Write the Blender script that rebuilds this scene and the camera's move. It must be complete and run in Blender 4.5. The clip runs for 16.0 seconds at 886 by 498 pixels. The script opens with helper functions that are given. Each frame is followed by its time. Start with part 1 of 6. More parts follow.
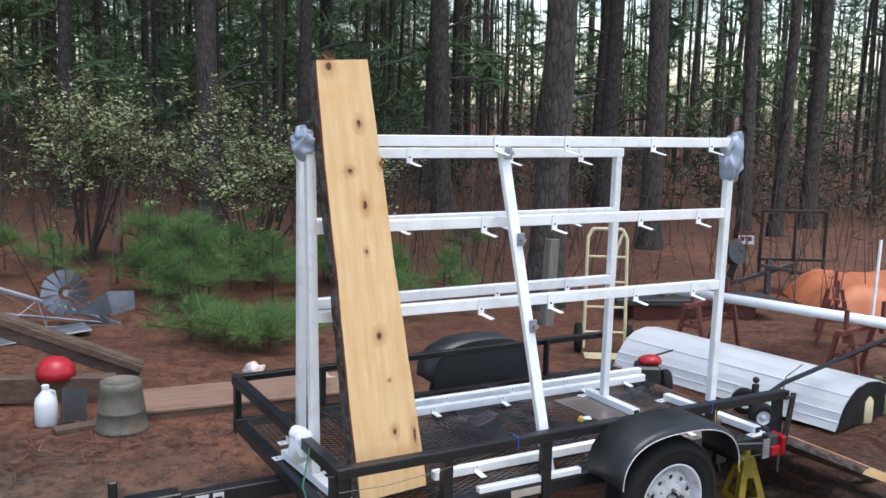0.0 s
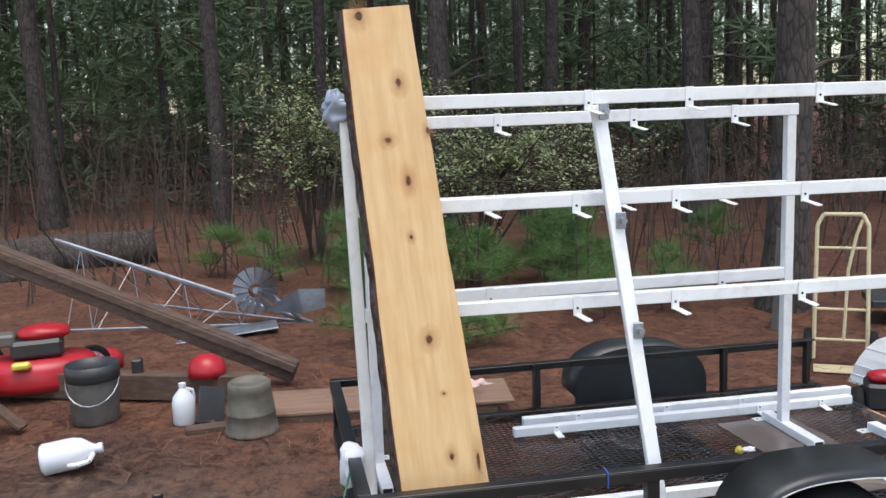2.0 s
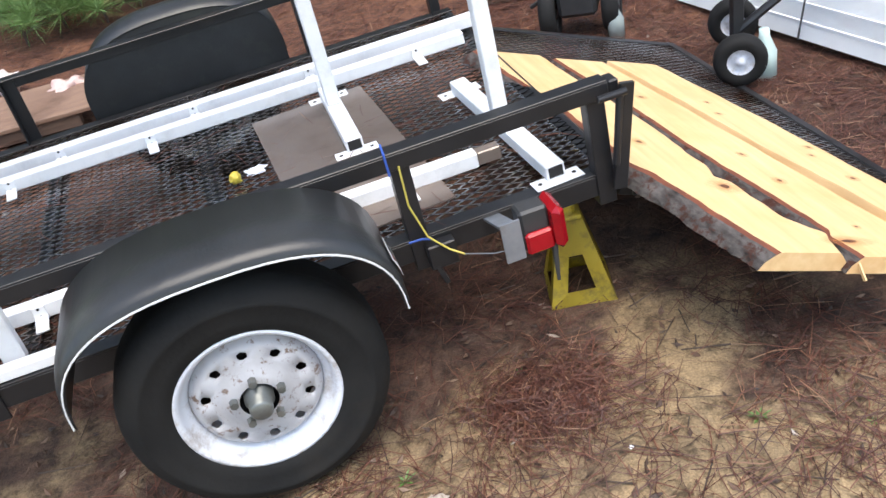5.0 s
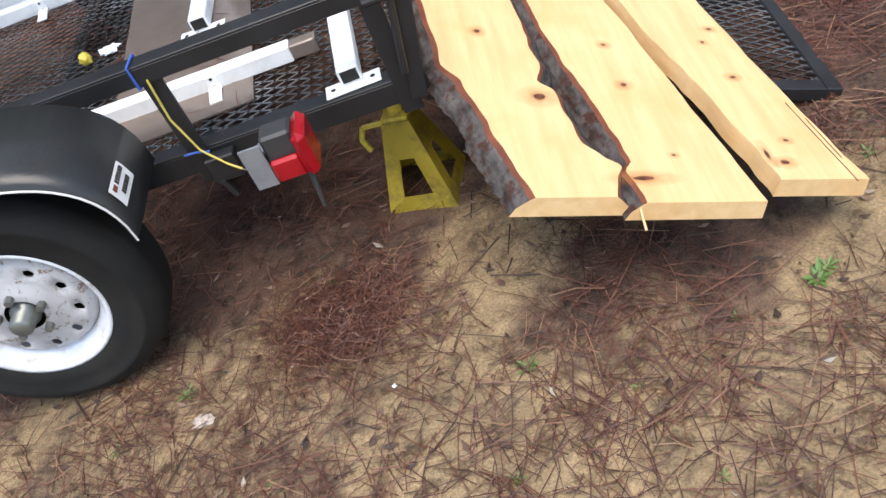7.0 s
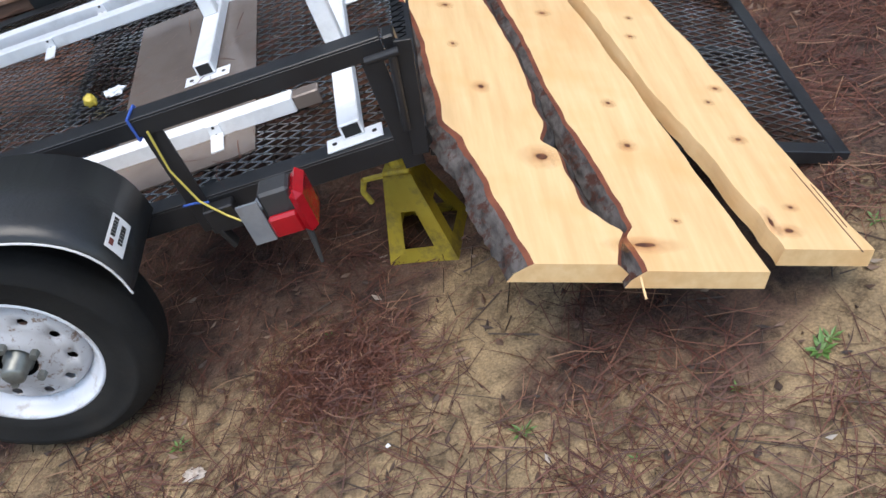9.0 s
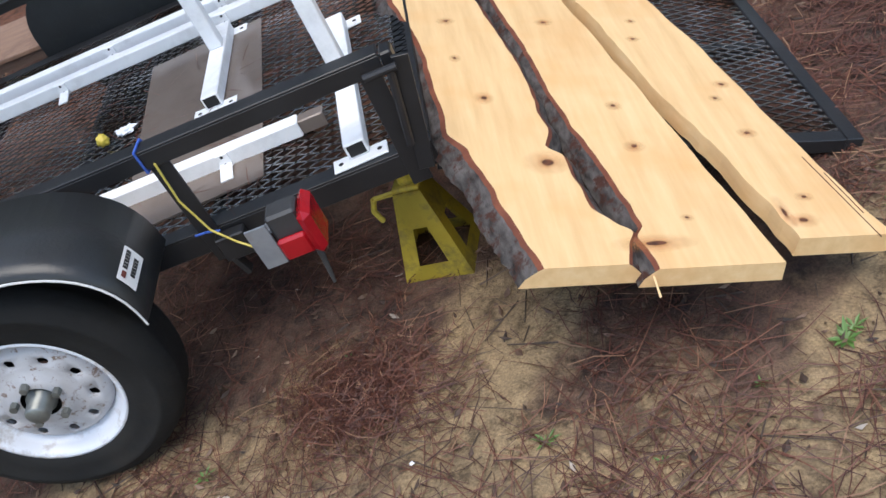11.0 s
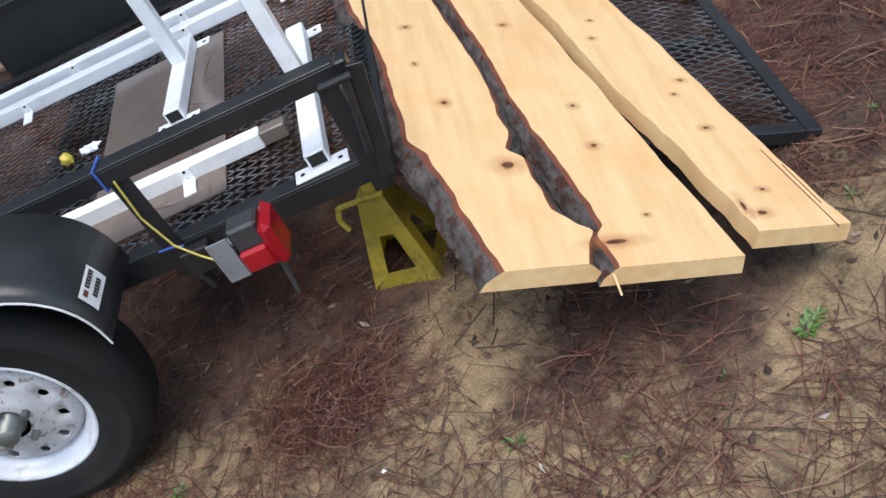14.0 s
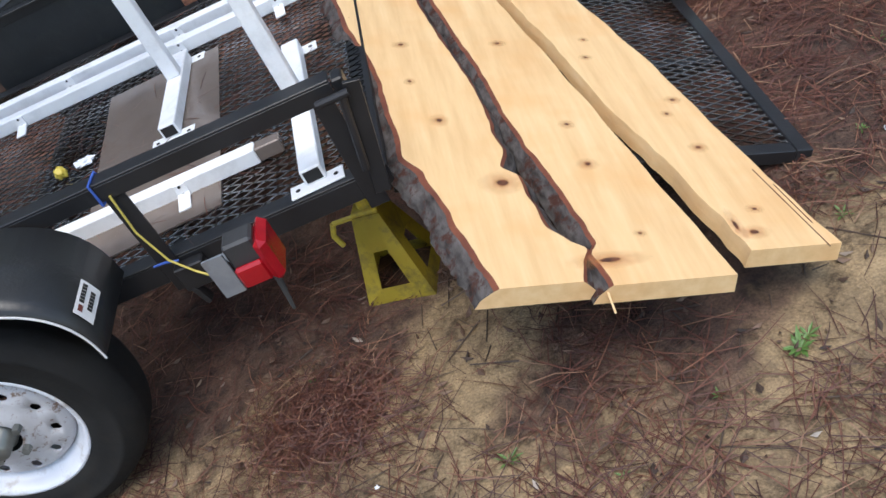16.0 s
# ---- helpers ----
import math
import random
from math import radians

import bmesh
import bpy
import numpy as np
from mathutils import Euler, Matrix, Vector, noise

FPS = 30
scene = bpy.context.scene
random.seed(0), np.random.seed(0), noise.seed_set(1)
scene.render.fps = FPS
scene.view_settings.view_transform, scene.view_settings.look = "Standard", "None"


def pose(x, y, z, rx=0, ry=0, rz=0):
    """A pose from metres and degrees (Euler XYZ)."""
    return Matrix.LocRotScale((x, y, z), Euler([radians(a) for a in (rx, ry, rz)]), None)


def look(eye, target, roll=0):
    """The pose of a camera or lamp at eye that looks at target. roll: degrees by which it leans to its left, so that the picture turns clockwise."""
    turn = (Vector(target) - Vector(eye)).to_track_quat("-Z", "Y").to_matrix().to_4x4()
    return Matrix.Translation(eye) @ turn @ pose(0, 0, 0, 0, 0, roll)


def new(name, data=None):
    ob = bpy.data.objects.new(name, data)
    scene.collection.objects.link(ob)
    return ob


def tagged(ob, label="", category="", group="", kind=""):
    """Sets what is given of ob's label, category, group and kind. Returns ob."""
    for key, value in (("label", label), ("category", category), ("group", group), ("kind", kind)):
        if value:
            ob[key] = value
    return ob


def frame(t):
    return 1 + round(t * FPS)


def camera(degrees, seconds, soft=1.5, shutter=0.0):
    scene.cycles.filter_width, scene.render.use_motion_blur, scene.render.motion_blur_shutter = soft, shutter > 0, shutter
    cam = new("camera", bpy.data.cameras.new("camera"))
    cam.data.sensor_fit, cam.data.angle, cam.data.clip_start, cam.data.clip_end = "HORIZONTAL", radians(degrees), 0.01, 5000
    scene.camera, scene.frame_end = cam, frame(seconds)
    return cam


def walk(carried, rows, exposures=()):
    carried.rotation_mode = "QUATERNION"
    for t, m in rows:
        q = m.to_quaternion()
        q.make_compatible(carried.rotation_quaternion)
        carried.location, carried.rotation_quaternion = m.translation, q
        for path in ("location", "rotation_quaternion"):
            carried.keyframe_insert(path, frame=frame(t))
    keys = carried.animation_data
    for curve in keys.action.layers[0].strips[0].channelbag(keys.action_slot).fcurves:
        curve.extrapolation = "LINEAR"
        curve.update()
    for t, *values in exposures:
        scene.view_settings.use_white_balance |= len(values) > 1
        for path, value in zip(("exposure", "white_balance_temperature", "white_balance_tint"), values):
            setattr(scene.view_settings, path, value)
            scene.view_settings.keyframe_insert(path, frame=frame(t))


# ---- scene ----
cam = camera(51.0, 16.0)
PATH = [
    (0, (-2.971, -3.303, 2.092), (-2.014, -1.572, 1.797), 1.3),
    (0.5, (-2.684, -3.248, 2.022), (-1.86, -1.447, 1.74), -0.9),
    (1, (-2.388, -3.123, 2.011), (-1.655, -1.284, 1.727), 1.2),
    (1.5, (-2.059, -3.051, 1.963), (-1.473, -1.157, 1.696), 0.3),
    (2, (-1.827, -2.934, 1.913), (-1.473, -0.987, 1.626), -2.1),
    (2.5, (-1.676, -2.652, 1.876), (-1.477, -0.705, 1.467), -1.2),
    (3, (-1.549, -2.53, 1.863), (-1.4, -0.595, 1.381), -5.0),
    (3.5, (-1.127, -2.433, 1.765), (-0.86, -0.525, 1.229), -7.5),
    (4, (-0.705, -2.196, 1.748), (-0.31, -0.407, 0.945), -9.9),
    (4.5, (-0.268, -1.963, 1.695), (0.071, -0.26, 0.702), -12.3),
    (5, (0.219, -1.833, 1.569), (0.478, -0.172, 0.484), -14.9),
    (5.2, (0.418, -1.802, 1.547), (0.611, -0.162, 0.418), -16.3),
    (7.3, (1.186, -1.666, 1.459), (0.887, -0.207, 0.125), -24.5),
    (7.5, (1.169, -1.643, 1.48), (0.886, -0.18, 0.146), -23.1),
    (8, (1.186, -1.636, 1.484), (0.91, -0.167, 0.156), -22.7),
    (8.5, (1.202, -1.641, 1.477), (0.922, -0.156, 0.166), -23.0),
    (9, (1.217, -1.637, 1.49), (0.944, -0.133, 0.2), -23.4),
    (9.5, (1.229, -1.641, 1.481), (0.954, -0.117, 0.216), -24.4),
    (10, (1.242, -1.65, 1.462), (0.954, -0.11, 0.219), -26.3),
    (12.5, (1.25, -1.653, 1.445), (0.928, -0.103, 0.222), -28.5),
    (13, (1.26, -1.658, 1.44), (0.952, -0.107, 0.216), -28.9),
    (13.5, (1.279, -1.659, 1.434), (0.982, -0.107, 0.208), -29.3),
    (14, (1.295, -1.655, 1.435), (1.002, -0.107, 0.203), -29.6),
    (14.5, (1.298, -1.661, 1.435), (1.014, -0.11, 0.205), -29.2),
    (15, (1.301, -1.663, 1.442), (1.022, -0.111, 0.212), -29.1),
    (15.5, (1.303, -1.659, 1.445), (1.027, -0.102, 0.22), -29.0),
    (16, (1.287, -1.658, 1.449), (1.028, -0.094, 0.229), -28.4),
]
walk(cam, [(t, look(eye, target, roll)) for t, eye, target, roll in PATH], exposures=[(0.0, 1.13, 6500, 10), (1.5, 1.1, 6700, 10), (2.5, 1.03, 6900, 10), (4.0, 1.12, 6950, 10), (5.0, 1.66, 6900, 10), (7.5, 1.46, 6900, 10), (9.0, 1.22, 6550, 9), (16.0, 1.13, 6500, 9)])

# ---- light ----
world = bpy.data.worlds.new("sky")
scene.world = world
world.use_nodes = True
wn = world.node_tree
sky = wn.nodes.new("ShaderNodeTexSky")
sky.sky_type = 'NISHITA'
sky.sun_disc = False
sky.sun_elevation = radians(73)
sky.sun_rotation = radians(167)
sky.air_density, sky.dust_density = 1.2, 1.5
wn.links.new(sky.outputs[0], wn.nodes["Background"].inputs[0])
wn.nodes["Background"].inputs[1].default_value = 0.15
sun = new("sun", bpy.data.lights.new("sun", 'SUN'))
sun.data.energy, sun.data.angle, sun.data.color = 1.1, radians(40), (1.0, 0.96, 0.9)
sun.matrix_world = look((0.6, -2.6, 9.0), (0, 0, 0))

RNG = random.Random(7)


# ---- materials ----
def nodes_of(name):
    m = bpy.data.materials.new(name)
    m.use_nodes = True
    t = m.node_tree
    return m, t, t.nodes["Principled BSDF"]


def ramp(t, fac, stops):
    r = t.nodes.new("ShaderNodeValToRGB")
    while len(r.color_ramp.elements) < len(stops):
        r.color_ramp.elements.new(0.5)
    for e, (p, c) in zip(r.color_ramp.elements, stops):
        e.position, e.color = p, (*c, 1)
    t.links.new(fac, r.inputs[0])
    return r.outputs[0]


def noise_tex(t, scale, detail=4, vec=None, rough=0.55, stretch=None, coords="Object"):
    n = t.nodes.new("ShaderNodeTexNoise")
    n.inputs["Scale"].default_value, n.inputs["Detail"].default_value = scale, detail
    n.inputs["Roughness"].default_value = rough
    c = t.nodes.new("ShaderNodeTexCoord").outputs[coords]
    if stretch:
        mp = t.nodes.new("ShaderNodeMapping")
        mp.inputs["Scale"].default_value = stretch
        t.links.new(c, mp.inputs[0])
        c = mp.outputs[0]
    t.links.new(vec or c, n.inputs["Vector"])
    return n.outputs["Fac"]


def mix(t, fac, a, b, blend="MIX"):
    n = t.nodes.new("ShaderNodeMix")
    n.data_type, n.blend_type = "RGBA", blend
    for sock, v in ((0, fac), (6, a), (7, b)):
        if isinstance(v, (int, float)):
            n.inputs[sock].default_value = v
        elif isinstance(v, tuple):
            n.inputs[sock].default_value = (*v, 1)
        else:
            t.links.new(v, n.inputs[sock])
    return n.outputs[2]


def bump(t, bsdf, height, strength=0.3, dist=0.01):
    b = t.nodes.new("ShaderNodeBump")
    b.inputs["Strength"].default_value, b.inputs["Distance"].default_value = strength, dist
    t.links.new(height, b.inputs["Height"])
    t.links.new(b.outputs[0], bsdf.inputs["Normal"])


def surface(name, a, b, scale=6, rough=0.6, metal=0.0, dirt=None, fine=90, bumps=0.15, stretch=None, dirt_at=(0.55, 0.7), dirt_scale=3, spec=0.5):
    m, t, p = nodes_of(name)
    col = ramp(t, noise_tex(t, scale, 5, stretch=stretch), [(0.3, a), (0.7, b)])
    if dirt:
        mask = ramp(t, noise_tex(t, dirt_scale, 8, rough=0.7), [(dirt_at[0], (0, 0, 0)), (dirt_at[1], (1, 1, 1))])
        col = mix(t, mask, col, dirt)
    t.links.new(col, p.inputs["Base Color"])
    p.inputs["Roughness"].default_value, p.inputs["Metallic"].default_value = rough, metal
    p.inputs["Specular IOR Level"].default_value = spec
    if bumps:
        bump(t, p, noise_tex(t, fine, 3, stretch=stretch), bumps, 0.004)
    return m


BLACK_PAINT = surface("black_paint", (0.010, 0.010, 0.011), (0.022, 0.022, 0.024), 5, 0.36, dirt=(0.06, 0.045, 0.035), dirt_at=(0.62, 0.8), bumps=0.12, spec=0.42)
WHITE_PAINT = surface("white_paint", (0.80, 0.81, 0.82), (0.88, 0.885, 0.89), 4, 0.42, dirt=(0.66, 0.66, 0.66), dirt_at=(0.5, 0.75), dirt_scale=9, bumps=0.1)
RUBBER = surface("tyre_rubber", (0.007, 0.007, 0.007), (0.014, 0.0136, 0.013), 8, 0.8, spec=0.3, dirt=(0.028, 0.023, 0.018), dirt_at=(0.55, 0.85), bumps=0.3, fine=60)
FENDER_PLASTIC = surface("fender_plastic", (0.016, 0.017, 0.018), (0.034, 0.036, 0.038), 4, 0.34, dirt=(0.05, 0.055, 0.045), dirt_at=(0.55, 0.8), bumps=0.2, spec=0.4)
RIM_WHITE = surface("rim_white", (0.60, 0.62, 0.67), (0.72, 0.74, 0.79), 5, 0.3, dirt=(0.32, 0.27, 0.23), dirt_at=(0.5, 0.68), dirt_scale=11, bumps=0.08)
RIM_DIRTY = surface("rim_disc_grimy", (0.37, 0.36, 0.37), (0.50, 0.50, 0.52), 9, 0.45, dirt=(0.17, 0.11, 0.08), dirt_at=(0.56, 0.64), dirt_scale=38, bumps=0.15)
HUB_METAL = surface("hub_metal", (0.12, 0.13, 0.12), (0.25, 0.26, 0.25), 18, 0.4, 0.6, bumps=0.1)
# Near-black colour standing in for shade inside holes and recesses.
RECESS_SHADE = surface("recess_shade", (0.01, 0.01, 0.01), (0.015, 0.014, 0.013), 8, 0.8, bumps=0)
STEEL_PLATE = surface("rusty_wet_plate", (0.15, 0.115, 0.095), (0.26, 0.215, 0.185), 3, 0.2, 0.25, dirt=(0.13, 0.08, 0.058), dirt_at=(0.5, 0.75), bumps=0.1)
GALV = surface("galvanised", (0.26, 0.29, 0.33), (0.42, 0.45, 0.5), 12, 0.42, 0.7, dirt=(0.2, 0.18, 0.17), bumps=0.1)
OLD_GALV = surface("weathered_galvanised", (0.12, 0.112, 0.088), (0.21, 0.19, 0.155), 9, 0.62, 0.35, dirt=(0.16, 0.10, 0.07), bumps=0.15)
JACK_YELLOW = surface("jack_yellow", (0.42, 0.31, 0.03), (0.56, 0.43, 0.05), 8, 0.5, dirt=(0.13, 0.10, 0.05), dirt_at=(0.5, 0.72), dirt_scale=14, bumps=0.2)
YELLOW = surface("yellow_plastic", (0.62, 0.47, 0.06), (0.75, 0.6, 0.1), 5, 0.4, dirt=(0.4, 0.3, 0.1))
PALE_YELLOW = surface("pale_yellow_paint", (0.55, 0.47, 0.28), (0.68, 0.58, 0.36), 7, 0.5, dirt=(0.3, 0.22, 0.14), dirt_scale=9)
RED = surface("red_plastic", (0.38, 0.014, 0.022), (0.5, 0.022, 0.034), 4, 0.35, bumps=0.05)
RED_STEEL = surface("red_rusty_steel", (0.11, 0.028, 0.02), (0.17, 0.042, 0.032), 8, 0.6, dirt=(0.12, 0.06, 0.04))
BLUE = surface("blue_plastic", (0.02, 0.22, 0.52), (0.03, 0.3, 0.62), 4, 0.4, bumps=0.05)
GREY_PLASTIC = surface("grey_bucket_plastic", (0.075, 0.068, 0.06), (0.15, 0.135, 0.12), 5, 0.5, dirt=(0.2, 0.17, 0.13), dirt_scale=7)
DARK_PLASTIC = surface("dark_plastic", (0.025, 0.026, 0.028), (0.05, 0.05, 0.05), 5, 0.45)
MILKY = surface("milky_plastic", (0.68, 0.70, 0.74), (0.78, 0.8, 0.83), 4, 0.35, bumps=0.05)
OLD_WOOD = surface("old_grey_brown_wood", (0.07, 0.042, 0.030), (0.15, 0.095, 0.068), 3, 0.75, dirt=(0.05, 0.03, 0.02), fine=40, bumps=0.4, stretch=(1, 12, 12))
PLYWOOD = surface("wet_plywood", (0.20, 0.12, 0.085), (0.30, 0.19, 0.13), 3, 0.55, dirt=(0.14, 0.08, 0.055), bumps=0.2, stretch=(1, 6, 6))
ORANGE_TARP = surface("orange_tarp", (0.45, 0.13, 0.05), (0.58, 0.2, 0.09), 2, 0.5, dirt=(0.33, 0.1, 0.05), bumps=0.4, fine=10)
ROOF_WHITE = surface("white_roof_sheet", (0.85, 0.88, 0.9), (0.9, 0.91, 0.92), 2, 0.3, 0.0, dirt=(0.82, 0.84, 0.85), bumps=0.05)
RAG = surface("white_rag", (0.72, 0.74, 0.78), (0.84, 0.85, 0.88), 7, 0.8, bumps=0.4, fine=30)
BAG = surface("grey_blue_plastic_bag", (0.20, 0.25, 0.33), (0.42, 0.47, 0.55), 10, 0.3, bumps=0.6, fine=18)
BLUE_CORD = surface("blue_cord", (0.03, 0.08, 0.35), (0.05, 0.12, 0.45), 8, 0.6, bumps=0)
YELLOW_WIRE = surface("yellow_wire", (0.5, 0.4, 0.08), (0.6, 0.48, 0.1), 8, 0.5, bumps=0)
GREEN_CORD = surface("green_cord", (0.03, 0.16, 0.10), (0.05, 0.22, 0.14), 8, 0.6, bumps=0)
AMBER = surface("amber_lens", (0.75, 0.22, 0.02), (0.85, 0.3, 0.03), 5, 0.25, bumps=0)
RED_LENS = surface("red_lens", (0.24, 0.004, 0.009), (0.38, 0.008, 0.014), 14, 0.16, bumps=0.1, fine=160)
STICKER_WHITE = surface("sticker_white", (0.62, 0.62, 0.62), (0.75, 0.75, 0.75), 9, 0.45, bumps=0)
INK = surface("black_ink", (0.02, 0.02, 0.02), (0.03, 0.03, 0.03), 4, 0.6, bumps=0)
REFLECTOR = surface("dirty_reflector", (0.32, 0.27, 0.22), (0.5, 0.42, 0.36), 10, 0.4, dirt=(0.25, 0.16, 0.1))
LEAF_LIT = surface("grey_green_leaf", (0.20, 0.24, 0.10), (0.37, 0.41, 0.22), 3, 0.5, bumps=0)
PINE_GREEN = surface("young_pine_green", (0.075, 0.15, 0.035), (0.135, 0.235, 0.065), 2, 0.55, bumps=0)
# Green lightened so the needle colour also carries the wood's haze.
NEEDLE_DARK = surface("pine_needles", (0.06, 0.10, 0.045), (0.125, 0.18, 0.085), 0.6, 0.6, bumps=0)
UNDERGROWTH = surface("undergrowth_leaf", (0.045, 0.04, 0.026), (0.085, 0.095, 0.05), 0.8, 0.6, bumps=0)
WEED = surface("weed_green", (0.07, 0.14, 0.03), (0.12, 0.22, 0.05), 9, 0.5, bumps=0)
TWIG = surface("twig_brown", (0.05, 0.034, 0.024), (0.09, 0.06, 0.045), 9, 0.8, bumps=0)


def bark_material(name, a, b, c, scale):
    m, t, p = nodes_of(name)
    v = t.nodes.new("ShaderNodeTexVoronoi")
    v.feature = 'DISTANCE_TO_EDGE'
    v.inputs["Scale"].default_value = scale
    mp = t.nodes.new("ShaderNodeMapping")
    mp.inputs["Scale"].default_value = (1, 1, 0.22)
    co = t.nodes.new("ShaderNodeTexCoord")
    t.links.new(co.outputs["Object"], mp.inputs[0])
    t.links.new(mp.outputs[0], v.inputs["Vector"])
    n = noise_tex(t, 9, 5)
    base = ramp(t, n, [(0.3, a), (0.7, b)])
    edge = ramp(t, v.outputs["Distance"], [(0.0, (1, 1, 1)), (0.11, (0, 0, 0))])
    t.links.new(mix(t, edge, base, c), p.inputs["Base Color"])
    p.inputs["Roughness"].default_value = 0.9
    bump(t, p, v.outputs["Distance"], 0.7, 0.03)
    return m


PINE_BARK = bark_material("pine_bark", (0.042, 0.035, 0.031), (0.105, 0.084, 0.072), (0.024, 0.019, 0.016), 24)
SLAB_BARK = surface("slab_bark", (0.014, 0.011, 0.009), (0.115, 0.102, 0.095), 46, 0.9, dirt=(0.05, 0.019, 0.012), dirt_at=(0.52, 0.6), dirt_scale=22, fine=80, bumps=1.0, stretch=(1, 0.4, 1), spec=0.3)
RED_BARK = surface("inner_bark_red", (0.10, 0.026, 0.013), (0.20, 0.058, 0.026), 12, 0.8, bumps=0.5, fine=60)


def pine_wood():
    """Fresh-sawn pale wood: warm grain along local y, faint rings round the knots."""
    m, t, p = nodes_of("fresh_sawn_wood")
    grain = noise_tex(t, 3.2, 6, stretch=(9, 0.8, 9), rough=0.6)
    col = ramp(t, grain, [(0.25, (0.62, 0.385, 0.18)), (0.55, (0.73, 0.495, 0.25)), (0.8, (0.79, 0.58, 0.33))])
    blotch = ramp(t, noise_tex(t, 4.5, 3), [(0.48, (0, 0, 0)), (0.75, (0.6, 0.6, 0.6))])
    col = mix(t, blotch, col, (0.68, 0.36, 0.135))
    saw = noise_tex(t, 26, 2, stretch=(0.4, 9, 0.4))
    t.links.new(col, p.inputs["Base Color"])
    p.inputs["Roughness"].default_value = 0.5
    bump(t, p, saw, 0.12, 0.003)
    return m


FRESH_WOOD = pine_wood()
KNOT = surface("wood_knot", (0.035, 0.013, 0.007), (0.17, 0.06, 0.025), 90, 0.6, bumps=0.1)


def knot_halo():
    """An orange blush in the wood that fades out from the knot."""
    m, t, p = nodes_of("wood_knot_halo")
    co = t.nodes.new("ShaderNodeTexCoord")
    d = t.nodes.new("ShaderNodeVectorMath")
    d.operation = 'DISTANCE'
    d.inputs[1].default_value = (0.5, 0.5, 0.5)
    flat = t.nodes.new("ShaderNodeVectorMath")
    flat.operation = 'MULTIPLY_ADD'
    flat.inputs[1].default_value, flat.inputs[2].default_value = (1, 1, 0), (0, 0, 0.5)
    t.links.new(co.outputs["Generated"], flat.inputs[0])
    t.links.new(flat.outputs[0], d.inputs[0])
    fade = ramp(t, d.outputs["Value"], [(0.05, (0.75, 0.75, 0.75)), (0.2, (0.32, 0.32, 0.32)), (0.48, (0, 0, 0))])
    t.links.new(mix(t, 1.0, fade, ramp(t, noise_tex(t, 60, 3), [(0.3, (0.5, 0.5, 0.5)), (0.7, (1, 1, 1))]), "MULTIPLY"), p.inputs["Alpha"])
    p.inputs["Base Color"].default_value = (0.52, 0.21, 0.07, 1)
    p.inputs["Roughness"].default_value = 0.55
    return m


KNOT_HALO = knot_halo()


